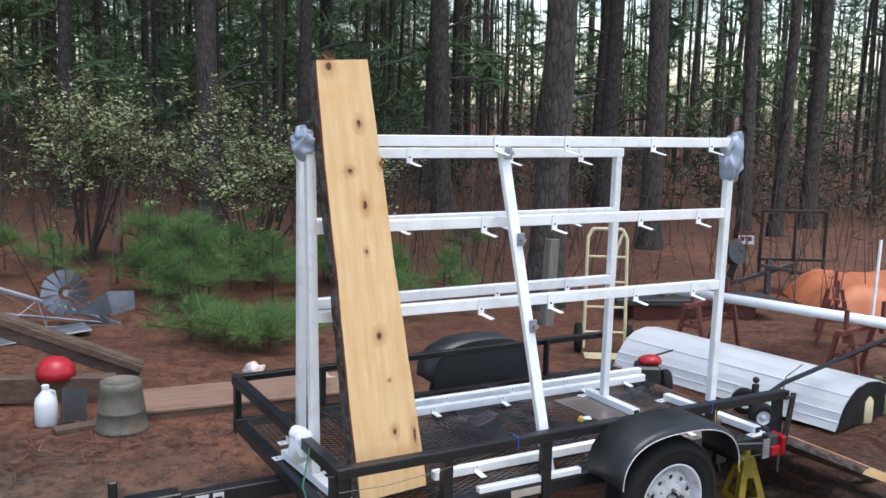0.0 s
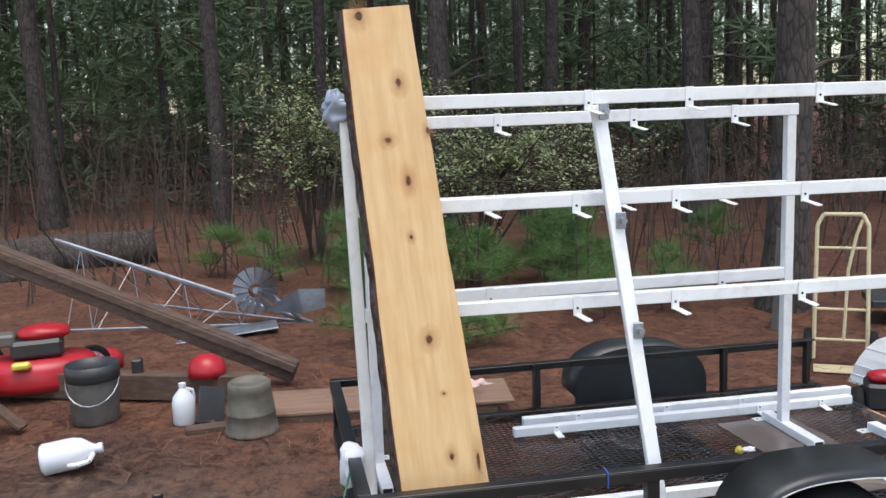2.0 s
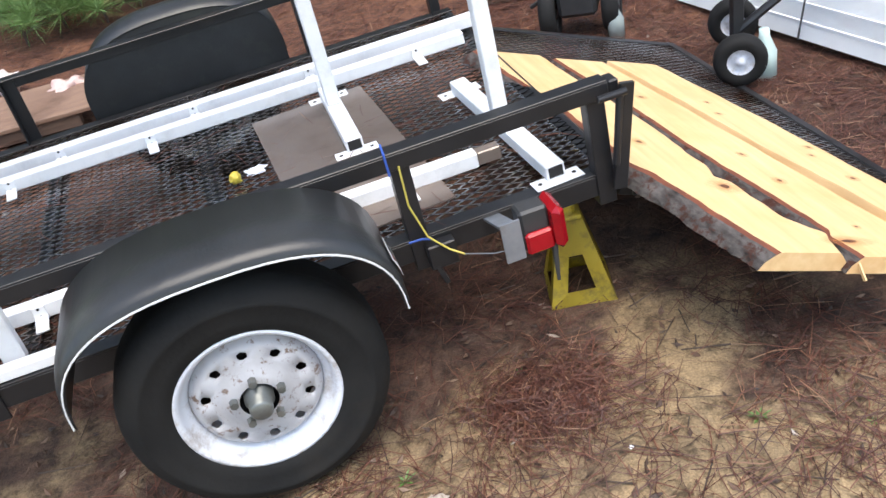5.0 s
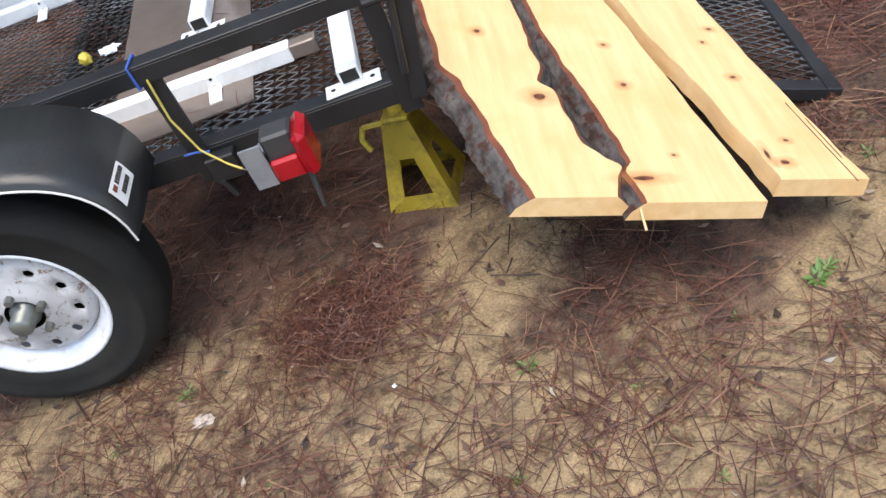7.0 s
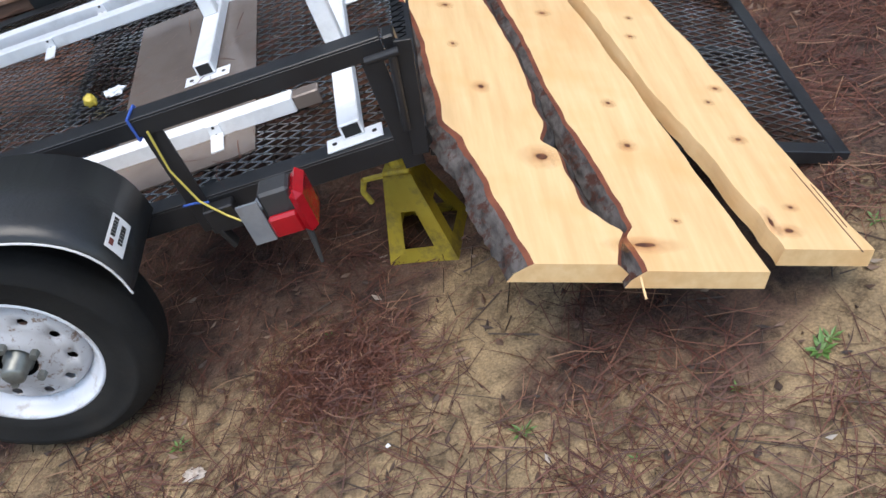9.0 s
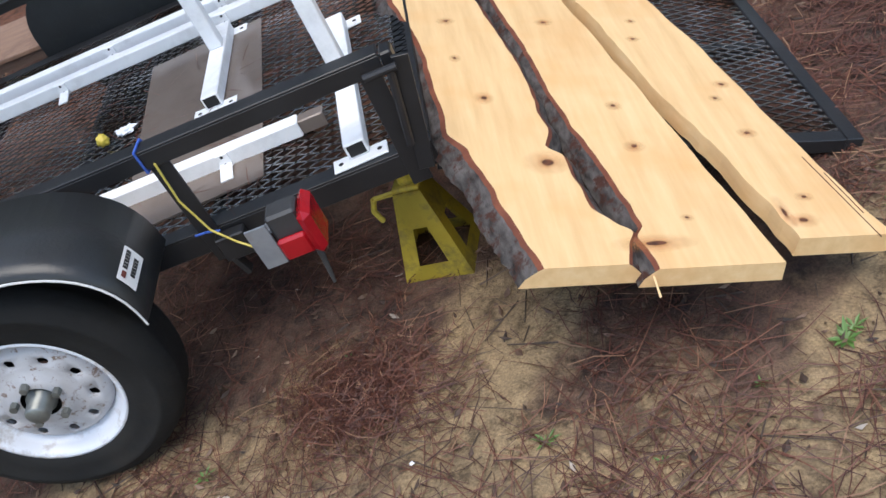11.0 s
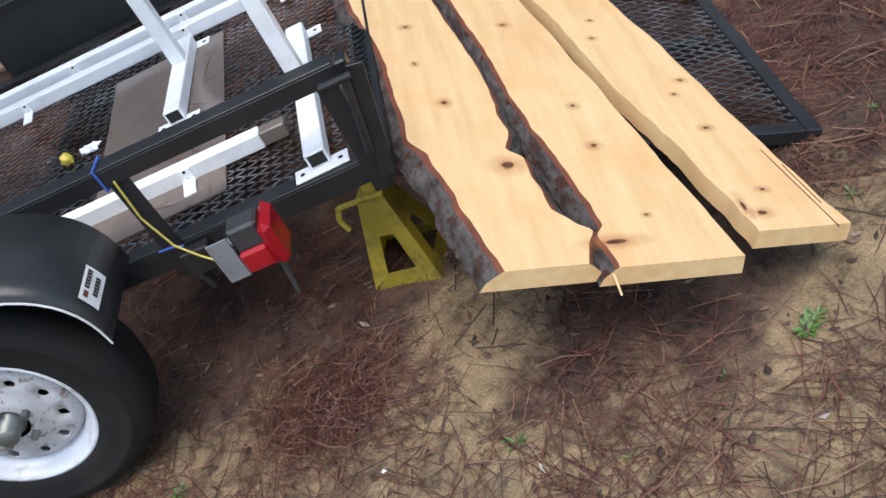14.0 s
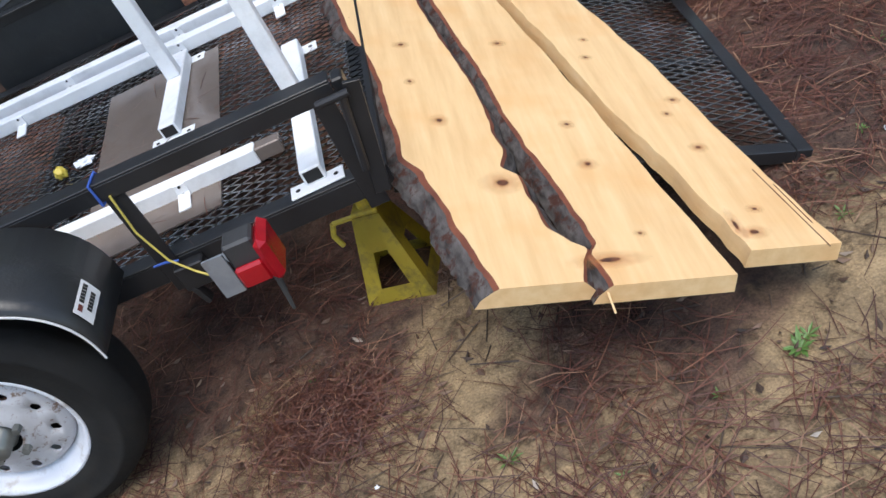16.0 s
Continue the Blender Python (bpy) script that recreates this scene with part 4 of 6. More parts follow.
plastic_bag((-1.575, 0.46, 1.94), (0.055, 0.05, 0.07), 2)
plastic_bag((0.825, 0.36, 1.875), (0.06, 0.06, 0.135), 5)
bm = bmesh.new()
box(bm, X0 - 0.028, X0 + 0.062, 0.41, 0.52, RT - 0.09, RT + 0.022, 0.018)
bmesh.ops.subdivide_edges(bm, edges=list(bm.edges), cuts=4, use_grid_fill=True)
for v in bm.verts:
    v.co += Vector((noise.noise(v.co * 26), noise.noise(v.co * 26 + Vector((7, 0, 0))), noise.noise(v.co * 26 + Vector((0, 7, 0))))) * 0.014
    if v.co.z < RT - 0.05:
        v.co.z -= 0.05 * (0.5 + 0.5 * math.sin(v.co.y * 70))
solo("white_rag", bm, RAG, "white rag draped over the front rail of the trailer", "rag", smooth=True)

# ---- jack stand under the tail ----
jack = thing("jack_stand", "worn yellow steel jack stand under the trailer's tail", "jack stand", pose(0.874, 0.155, 0.0, 0, 0, -15))
JH = 0.24
for i in range(4):
    bm = bmesh.new()
    rot = Matrix.Rotation(math.pi / 2 * i, 4, 'Z')
    o = [(-0.09, -0.09, 0.0), (0.09, -0.09, 0.0), (0.035, -0.035, JH), (-0.035, -0.035, JH)]
    h = [(-0.038, -0.074, 0.045), (0.038, -0.074, 0.045), (0.018, -0.052, 0.145), (-0.018, -0.052, 0.145)]
    ov = [bm.verts.new(rot @ Vector(p)) for p in o]
    hv = [bm.verts.new(rot @ (Vector(p) + Vector((0, -0.0055, 0)))) for p in h]
    for k in range(4):
        bm.faces.new((ov[k], ov[(k + 1) % 4], hv[(k + 1) % 4], hv[k]))
    g = bmesh.ops.solidify(bm, geom=list(bm.faces), thickness=0.004)
    part("leg_plate", bm, JACK_YELLOW, jack)
bm = bmesh.new()
box(bm, -0.035, 0.035, -0.035, 0.035, JH, JH + 0.012, 0.003)
rod(bm, (0, 0, 0.2), (0, 0, 0.335), 0.022, 0.022, 12)
part("post", bm, JACK_YELLOW, jack)
bm = bmesh.new()
for s in (-1, 1):
    box(bm, s * 0.045 - 0.012, s * 0.045 + 0.012, -0.025, 0.025, 0.325, 0.35, 0.004)
box(bm, -0.055, 0.055, -0.025, 0.025, 0.32, 0.335, 0.004)
part("saddle", bm, JACK_YELLOW, jack)
bm = bmesh.new()
pipe(bm, [(-0.03, -0.04, 0.25), (-0.07, -0.06, 0.26), (-0.085, -0.06, 0.225), (-0.075, -0.06, 0.19)], 0.007)
part("ratchet_handle", bm, JACK_YELLOW, jack)


# ---- loose things to the left of the trailer ----
def at(x, y, rz=0, dz=0.0):
    return pose(x, y, ground_z(x, y) + dz, 0, 0, rz)


b = thing("plastic_bucket", "muddy grey five-gallon bucket with a dark rim and wire handle", "bucket", at(-2.979, 2.913))
bm = bmesh.new()
lathe(bm, [(0.128, 0.0), (0.14, 0.02), (0.15, 0.28), (0.142, 0.30), (0.135, 0.05), (0.0001, 0.05)], 28, None, False)
bmesh.ops.contextual_create(bm, geom=[e for e in bm.edges if e.is_boundary])
part("pail", bm, GREY_PLASTIC, b, smooth=True)
bm = bmesh.new()
lathe(bm, [(0.150, 0.27), (0.162, 0.275), (0.158, 0.30), (0.163, 0.31), (0.16, 0.37), (0.152, 0.37), (0.146, 0.28)], 28, None, False)
part("rim_band", bm, DARK_PLASTIC, b, "dark ribbed rim", True)
bm = bmesh.new()
pipe(bm, [(0.158 * math.cos(a), -0.158 * abs(math.sin(a)) * 0.9 - 0.02, 0.28 - 0.14 * math.sin(a)) for a in lin(0, math.pi, 11)], 0.004)
part("handle", bm, GALV, b)


def milk_jug(name, label, m):
    j = thing(name, label, "jug", m, "plastic jugs")
    bm = bmesh.new()
    lathe(bm, [(0.0001, 0.0), (0.066, 0.0), (0.076, 0.012), (0.076, 0.15), (0.066, 0.19), (0.030, 0.235), (0.022, 0.25), (0.022, 0.262)], 20, None, False)
    part("bottle", bm, MILKY, j, smooth=True)
    bm = bmesh.new()
    lathe(bm, [(0.025, 0.258), (0.025, 0.28), (0.0001, 0.28)], 16, None, False)
    part("cap", bm, MILKY, j)
    bm = bmesh.new()
    pipe(bm, [(0.03, 0, 0.235), (0.075, 0, 0.215), (0.085, 0, 0.16), (0.073, 0, 0.12)], 0.012, 8)
    part("grip", bm, MILKY, j)


milk_jug("plastic_jug", "translucent white plastic gallon jug standing on the dirt", at(-2.428, 2.670, 40) @ Matrix.Scale(0.9, 4))
milk_jug("plastic_jug", "white plastic jug lying on its side on bare sand", at(-3.12, 2.12, 185, 0.083) @ pose(0, 0, 0, 0, -84, 0) @ pose(0, 0, 0, 0, 0, 115) @ Matrix.Scale(1.12, 4))
b = thing("metal_pail", "weathered galvanised pail standing upside down", "pail", at(-2.026, 2.418) @ Matrix.Scale(0.9, 4))
bm = bmesh.new()
lathe(bm, [(0.172, 0.0), (0.176, 0.012), (0.170, 0.02), (0.155, 0.13), (0.159, 0.135), (0.155, 0.142), (0.138, 0.27), (0.141, 0.278), (0.136, 0.33), (0.128, 0.338), (0.124, 0.315), (0.0001, 0.31)], 32, None, False)
part("body", bm, OLD_GALV, b, smooth=True)
solo("roof_slate", boxbm(-0.08, 0.08, -0.012, 0.012, 0, 0.22, bevel=0.003), DARK_PLASTIC, "small dark slate leaning between jug and pail", "slate", at(-2.278, 2.633, 20) @ pose(0, 0, 0, -20, 14, 0))
solo("short_plank", boxbm(-0.13, 0.13, -0.05, 0.05, 0, 0.03, bevel=0.003), OLD_WOOD, "short grey plank lying in front of the pail", "plank", at(-2.278, 2.502, 5))

bm = bmesh.new()
bar(bm, (-3.896, 3.708, 0.215), (-1.960, 3.025, 0.206), 0.12, 0.17, 0.006)
solo("ground_timber", bm, OLD_WOOD, "old brown timber lying on the pine straw", "timber")
bm = bmesh.new()
bar(bm, (-1.745, 3.306, 0.215), (-5.205, 4.362, 1.674), 0.09, 0.15, 0.008)
bar(bm, (-1.745, 3.246, 0.245), (-5.205, 4.302, 1.704), 0.035, 0.05, 0.003)
solo("leaning_beam", bm, OLD_WOOD, "long old brown beam propped with one end on the ground", "beam")
bm = bmesh.new()
bar(bm, (-5.111, 4.353, 0.075), (-5.111, 4.353, 1.543), 0.14, 0.14, 0.006)
solo("prop_post", bm, OLD_WOOD, "old brown post holding up the beam", "post")
bm = bmesh.new()
lathe(bm, [(0.125, 0.0), (0.122, 0.05), (0.10, 0.10), (0.06, 0.13), (0.0001, 0.14)], 24, None, True)
solo("red_bowl", bm, RED, "bright red plastic bowl upside down on the timber", "bowl", pose(-2.316, 3.156, 0.283), group="red plastic", smooth=True)
bm = bmesh.new()
lathe(bm, [(0.14, 0.0), (0.13, 0.08), (0.09, 0.13), (0.0001, 0.15)], 24, None, True)
solo("red_bowl", bm, RED, "red plastic bowl lying on the pine straw", "bowl", at(-3.148, 4.269), group="red plastic", smooth=True)
bm = bmesh.new()
box(bm, -0.035, 0.035, -0.035, 0.035, 0, 0.1, 0.01)
solo("dark_tin", bm, DARK_PLASTIC, "small dark tin standing on the timber", "tin", pose(-2.774, 3.325, 0.286))
solo("plywood_sheet", boxbm(-0.80, 0.75, -0.24, 0.24, 0.05, 0.068, bevel=0.002), PLYWOOD, "wet brown plywood sheet raised over the straw", "plywood", at(-1.184, 2.651, -6))
solo("plywood_bearer", boxbm(-0.7, 0.65, -0.23, -0.18, -0.01, 0.049, bevel=0.002), OLD_WOOD, "dark timber under the plywood", "timber", at(-1.184, 2.651, -6))
for p, s, sd, lab in (((-0.623, 2.726, 0.169), (0.09, 0.06, 0.05), 3, "crumpled pink and white litter on the straw"), ((-0.969, 3.147, 0.169), (0.07, 0.07, 0.06), 8, "pale crumpled litter on the straw")):
    bm = bmesh.new()
    blob(bm, p, s, sd, 0.7, 3)
    solo("litter", bm, surface("pink_litter" if sd == 3 else "pale_litter", (0.5, 0.3, 0.27) if sd == 3 else (0.6, 0.55, 0.5), (0.7, 0.55, 0.5), 20, 0.7), lab, "litter", smooth=True)
gas = thing("fuel_can", "dirty yellow plastic fuel can standing on the dirt", "fuel can", at(-3.690, 2.773, 15))
part("tank", boxbm(-0.17, 0.17, -0.10, 0.10, 0.0, 0.22, bevel=0.035), YELLOW, gas, smooth=False)
bm = bmesh.new()
pipe(bm, [(-0.10, 0, 0.215), (-0.08, 0, 0.265), (0.06, 0, 0.265), (0.09, 0, 0.215)], 0.016, 8)
part("handle", bm, YELLOW, gas)
bm = bmesh.new()
rod(bm, (0.13, 0, 0.21), (0.15, 0, 0.26), 0.022, 0.018, 10)
part("cap", bm, DARK_PLASTIC, gas)
bm = bmesh.new()
bar(bm, (-3.849, 2.960, 0.515), (-3.381, 2.820, 0.141), 0.09, 0.025, 0.003)
solo("grey_plank", bm, OLD_WOOD, "grey plank leaning behind the fuel can", "plank")
solo("flat_board", boxbm(-0.35, 0.2, -0.12, 0.12, 0.0, 0.025, bevel=0.003), OLD_WOOD, "grey board lying on sand", "board", at(-3.709, 2.025, -10))

# push mower
mw = thing("push_mower", "red push lawn mower with white-spoked wheels", "lawn mower", at(-3.475, 3.661, 10) @ Matrix.Diagonal((1.18, 1.1, 1.2, 1)))
bm = bmesh.new()
lathe(bm, [(0.27, 0.06), (0.275, 0.10), (0.265, 0.17), (0.235, 0.215), (0.0001, 0.225)], 28, Matrix.Diagonal((1.25, 0.9, 1, 1)), True)
part("deck", bm, RED, mw, smooth=True)
eng = part("engine", boxbm(-0.13, 0.15, -0.12, 0.12, 0.228, 0.33, bevel=0.02), DARK_PLASTIC, mw)
bm = bmesh.new()
blob(bm, (0.05, 0, 0.355), (0.15, 0.11, 0.05), 2, 0.1, 3)
part("engine_cover", bm, RED, eng, "glossy red engine cover", True)
part("air_filter", boxbm(-0.2, -0.1, -0.08, 0.06, 0.30, 0.37, bevel=0.012), GREY_PLASTIC, eng)
part("fuel_label", boxbm(-0.12, -0.02, -0.26, -0.2, 0.2, 0.24, bevel=0.012), YELLOW, mw, "yellow rag on the deck")
for wx, wy, wr in ((-0.32, -0.26, 0.125), (-0.34, 0.26, 0.15), (0.3, -0.24, 0.1), (0.3, 0.24, 0.1)):
    mm = pose(wx, wy, wr, 90, 0, 0)
    bm = bmesh.new()
    lathe(bm, [(wr * 0.68, 0.025), (wr * 0.95, 0.022), (wr, 0.012), (wr, -0.012), (wr * 0.95, -0.022), (wr * 0.68, -0.025)], 24, mm, False)
    w = part("wheel", bm, RUBBER, mw, smooth=True)
    bm = bmesh.new()
    lathe(bm, [(wr * 0.7, 0.02), (wr * 0.6, 0.018), (wr * 0.6, -0.01), (wr * 0.7, -0.01)], 24, mm, False)
    for i in range(5):
        a = 2 * math.pi * i / 5
        bar(bm, mm @ Vector((0, 0, 0.012)), mm @ Vector((wr * 0.65 * math.cos(a), wr * 0.65 * math.sin(a), 0.012)), wr * 0.2, 0.012)
    rod(bm, mm @ Vector((0, 0, -0.02)), mm @ Vector((0, 0, 0.028)), wr * 0.2, wr * 0.2, 12)
    part("wheel_rim", bm, MILKY, w, "pale spoked plastic rim")
bm = bmesh.new()
for s in (-0.2, 0.2):
    pipe(bm, [(-0.25, s, 0.2), (-0.75, s, 0.72), (-0.95, s, 0.95)], 0.011, 8)
pipe(bm, [(-0.95, -0.2, 0.95), (-0.95, 0.2, 0.95)], 0.011, 8)
part("handlebar", bm, DARK_PLASTIC, mw)

bn = thing("storage_bin", "blue plastic storage bin with a yellow lid and tub", "bin", at(-4.298, 4.147, 8))
part("tub", boxbm(-0.27, 0.27, -0.2, 0.2, 0.0, 0.70, bevel=0.02), BLUE, bn)
part("lid", boxbm(-0.28, 0.28, -0.21, 0.21, 0.703, 0.74, bevel=0.01), YELLOW, bn, "yellow lid")
tb = solo("yellow_tub", boxbm(-0.2, 0.2, -0.16, 0.16, 0, 0.24, bevel=0.02), YELLOW, "yellow plastic tub standing on the blue bin", "tub", at(-4.316, 4.147, 8, 0.742))

# fallen windmill
wmill = thing("windmill", "small galvanised garden windmill lying on its side", "windmill", pose(0, 0, 0))
ends = [Vector((-1.55, 5.25, 0.12)), Vector((-3.75, 5.75, 0.93)), Vector((-3.6, 5.2, 0.22)), Vector((-3.5, 6.2, 0.30))]
hubp = Vector((-2.02, 5.05, 0.48))
for e in ends[1:]:
    bm = bmesh.new()
    rod(bm, ends[0], e, 0.022 if e is ends[1] else 0.012, 0.022 if e is ends[1] else 0.012, 6)
    part("tower_leg", bm, GALV, wmill)
for k in (0.3, 0.5, 0.7, 0.9):
    pts = [ends[0].lerp(e, k) for e in ends[1:]]
    for a, c in ((0, 1), (1, 2), (2, 0)):
        bm = bmesh.new()
        rod(bm, pts[a], pts[c], 0.0035, 0.0035, 5)
        q = ends[0].lerp(ends[1 + c], min(1.0, k + 0.18))
        rod(bm, pts[a], q, 0.003, 0.003, 5)
        part("tower_brace", bm, GALV, wmill)
bm = bmesh.new()
rod(bm, hubp, hubp + Vector((0.15, 0.2, -0.06)), 0.03, 0.03, 8)
rod(bm, hubp + Vector((0.1, 0.2, -0.06)), ends[0] + Vector((-0.1, 0, 0.05)), 0.02, 0.02, 8)
part("gearbox", bm, GALV, wmill)
face = (Vector((-0.35, -1.0, 0.15))).normalized()
ux = face.cross(Vector((0, 0, 1))).normalized()
uy = ux.cross(face)
for i in range(14):
    a = 2 * math.pi * i / 14
    d = ux * math.cos(a) + uy * math.sin(a)
    e = (face.cross(d)).normalized()
    bm = bmesh.new()
    p = [hubp + d * 0.06 - e * 0.012, hubp + d * 0.06 + e * 0.012 + face * 0.006, hubp + d * 0.20 + e * 0.034 + face * 0.02, hubp + d * 0.20 - e * 0.034]
    bm.faces.new([bm.verts.new(q) for q in p])
    bmesh.ops.solidify(bm, geom=list(bm.faces), thickness=0.0025)
    part("fan_blade", bm, GALV, wmill)
bm = bmesh.new()
vq = [(-1.95, 5.12, 0.28), (-1.62, 5.2, 0.22), (-1.42, 5.25, 0.25), (-1.42, 5.25, 0.42), (-1.66, 5.2, 0.44)]
bm.faces.new([bm.verts.new(q) for q in vq])
bmesh.ops.solidify(bm, geom=list(bm.faces), thickness=0.003)
part("tail_vane", bm, GALV, wmill)
bm = bmesh.new()
box(bm, -0.5, 0.35, -0.16, 0.16, 0.0, 0.012, 0.002, at(-2.2, 5.0, 4, 0.03) @ pose(0, 0, 0, 0, -4, 0))
solo("metal_sheet", bm, GALV, "galvanised sheet lying under the windmill", "sheet")
for (a, c, r, lab) in (((-5.2, 9.0, 0.3), (-3.35, 9.4, 0.34), 0.3, "large cut log lying at the wood's edge"), ((-5.6, 8.6, 0.2), (-4.4, 8.5, 0.22), 0.2, "cut log lying among the straw")):
    bm = bmesh.new()
    rod(bm, a, c, r, r * 0.85, 18)
    bmesh.ops.subdivide_edges(bm, edges=[e for e in bm.edges if e.calc_length() > 0.8], cuts=8)
    for v in bm.verts:
        v.co += Vector((0, noise.noise(v.co * 3), noise.noise(v.co * 3 + Vector((5, 5, 5))))) * 0.06
    solo("log", bm, PINE_BARK, lab, "log", group="logs", smooth=True)

# ---- loose things to the right of the trailer ----
ht = thing("hand_truck", "pale yellow two-wheel hand truck standing upright", "hand truck", at(2.12, 2.95, -32))
bm = bmesh.new()
loop = [(-0.18, 0, 0.06), (-0.17, 0.10, 1.02), (-0.13, 0.115, 1.10), (0.13, 0.115, 1.10), (0.17, 0.10, 1.02), (0.18, 0, 0.06)]
pipe(bm, loop, 0.015, 8)
part("frame_loop", bm, PALE_YELLOW, ht)
for z in (0.2, 0.42, 0.64, 0.86):
    bm = bmesh.new()
    yy = 0.1 * z / 1.02
    rod(bm, (-0.178, yy, z), (0.178, yy, z), 0.011, 0.011, 8)
    part("cross_bar", bm, PALE_YELLOW, ht)
bm = bmesh.new()
pipe(bm, [(0.02, 0.02, 0.2), (0.04, 0.06, 0.7), (0.09, 0.09, 0.95), (0.13, 0.112, 1.06)], 0.012, 8)
part("centre_strap", bm, PALE_YELLOW, ht)
part("toe_plate", boxbm(-0.18, 0.18, -0.2, 0.0, 0.01, 0.02, bevel=0.002), PALE_YELLOW, ht)
for s in (-0.22, 0.22):
    bm = bmesh.new()
    lathe(bm, [(0.05, 0.03), (0.12, 0.028), (0.13, 0.015), (0.13, -0.015), (0.12, -0.028), (0.05, -0.03)], 24, pose(s, 0.09, 0.13, 0, 90, 0), True)
    part("wheel", bm, RUBBER, ht, smooth=True)

# stack of roofing sheets: a bowed top over a stepped side
rs = thing("roofing_stack", "stack of white ribbed metal roofing sheets lying on the straw", "roofing sheets", pose(0, 0, 0))
A0, A1 = Vector((2.29, 0.68, 0.0)), Vector((1.96, 2.62, 0.0))
ax = (A1 - A0).normalized()
side = Vector((ax.y, -ax.x, 0))
LEN = (A1 - A0).length
for k in range(6):
    bm = bmesh.new()
    inner, outer = [], []
    for u, z in ((0.0, 0.0), (0.03, 0.055), (0.055, 0.11), (0.06, 0.118), (0.10, 0.17), (0.15, 0.215), (0.155, 0.222), (0.25, 0.27), (0.40, 0.29), (0.56, 0.27), (0.72, 0.21)):
        inner.append(side * (u + 0.012 * k) + Vector((0, 0, max(0.004, z * (1 - 0.05 * k)))))
    rows = []
    for t_ in (0.0 + 0.006 * k, 0.25, 0.5, 0.75, 1.0 - 0.004 * k):
        rows.append([bm.verts.new(A0 + ax * (LEN * t_) + p) for p in inner])
    for r0, r1 in zip(rows, rows[1:]):
        for i in range(len(r0) - 1):
            bm.faces.new((r0[i], r0[i + 1], r1[i + 1], r1[i]))
    bmesh.ops.solidify(bm, geom=list(bm.faces), thickness=0.003)
    part("roof_sheet", bm, ROOF_WHITE, rs)
for z, u in ((0.057, 0.030), (0.117, 0.058), (0.221, 0.153)):
    bm = bmesh.new()
    bar(bm, A0 + side * u + Vector((0, 0, z)), A1 + side * u + Vector((0, 0, z)), 0.008, 0.012)
    part("sheet_rib", bm, ROOF_WHITE, rs)
bm = bmesh.new()
bm.faces.new([bm.verts.new(A0 - ax * 0.005 + side * u + Vector((0, 0, z))) for u, z in ((0.02, 0.003), (0.06, 0.105), (0.15, 0.205), (0.25, 0.262), (0.40, 0.28), (0.56, 0.26), (0.72, 0.20), (0.72, 0.003))])
bmesh.ops.solidify(bm, geom=list(bm.faces), thickness=0.01)
part("end_wrap", bm, DARK_PLASTIC, rs, "dark wrapping over the stack's end")
bm = bmesh.new()
pipe(bm, [A0 + ax * 0.42 + side * -0.02 + Vector((0, 0, 0.01)), A0 + ax * 0.42 + side * 0.05 + Vector((0, 0, 0.28)), A0 + ax * 0.42 + side * 0.25 + Vector((0, 0, 0.335))], 0.004)
part("tie_cord", bm, DARK_PLASTIC, rs)


def small_wheel(parent, c, r, w, rz, rim):
    mm = pose(c[0], c[1], c[2], 90, 0, rz)
    bm = bmesh.new()
    lathe(bm, [(r * 0.5, w * 0.4), (r * 0.62, w * 0.5), (r * 0.85, w * 0.5), (r * 0.97, w * 0.3), (r, 0), (r * 0.97, -w * 0.3), (r * 0.85, -w * 0.5), (r * 0.5, -w * 0.4)], 28, mm, False)
    t = part("wheel", bm, RUBBER, parent, smooth=True)
    bm = bmesh.new()
    lathe(bm, [(r * 0.53, w * 0.4), (r * 0.48, w * 0.38), (r * 0.42, w * 0.12), (r * 0.2, w * 0.16), (r * 0.16, w * 0.45), (0.0001, w * 0.45)], 24, mm, False)
    lathe(bm, [(r * 0.53, -w * 0.4), (0.0001, -w * 0.3)], 20, mm, False)
    part("wheel_rim", bm, rim, t, smooth=True)


dl = thing("trailer_dolly", "black trailer dolly with two pneumatic wheels and a long handle", "dolly", pose(0, 0, 0))
small_wheel(dl, (1.86, 0.93, 0.095), 0.095, 0.07, -28, RIM_WHITE)
small_wheel(dl, (2.02, 1.24, 0.095), 0.095, 0.07, -28, RIM_WHITE)
bm = bmesh.new()
rod(bm, (1.86, 0.93, 0.095), (2.02, 1.24, 0.095), 0.013, 0.013, 8)
part("axle", bm, BLACK_PAINT, dl)
bm = bmesh.new()
bar(bm, (1.94, 1.085, 0.09), (1.95, 1.085, 0.27), 0.045, 0.03, 0.003)
blob(bm, (1.95, 1.085, 0.30), (0.024, 0.024, 0.024), 1, 0.0, 2)
part("ball_mount", bm, BLACK_PAINT, dl)
bm = bmesh.new()
pipe(bm, [(1.95, 1.085, 0.13), (2.15, 1.02, 0.27), (3.15, 0.62, 0.72)], 0.017, 8)
pipe(bm, [(3.13, 0.56, 0.715), (3.17, 0.68, 0.725)], 0.017, 8)
part("handle", bm, BLACK_PAINT, dl)
bm = bmesh.new()
lathe(bm, [(0.0001, 0), (0.04, 0.0), (0.043, 0.1), (0.02, 0.16), (0.018, 0.19), (0.0001, 0.19)], 16, at(1.99, 0.98, 0), False)
solo("spray_bottle", bm, surface("pale_green_plastic", (0.45, 0.6, 0.55), (0.6, 0.72, 0.68), 6, 0.35), "pale green plastic bottle standing by the dolly", "bottle", smooth=True)

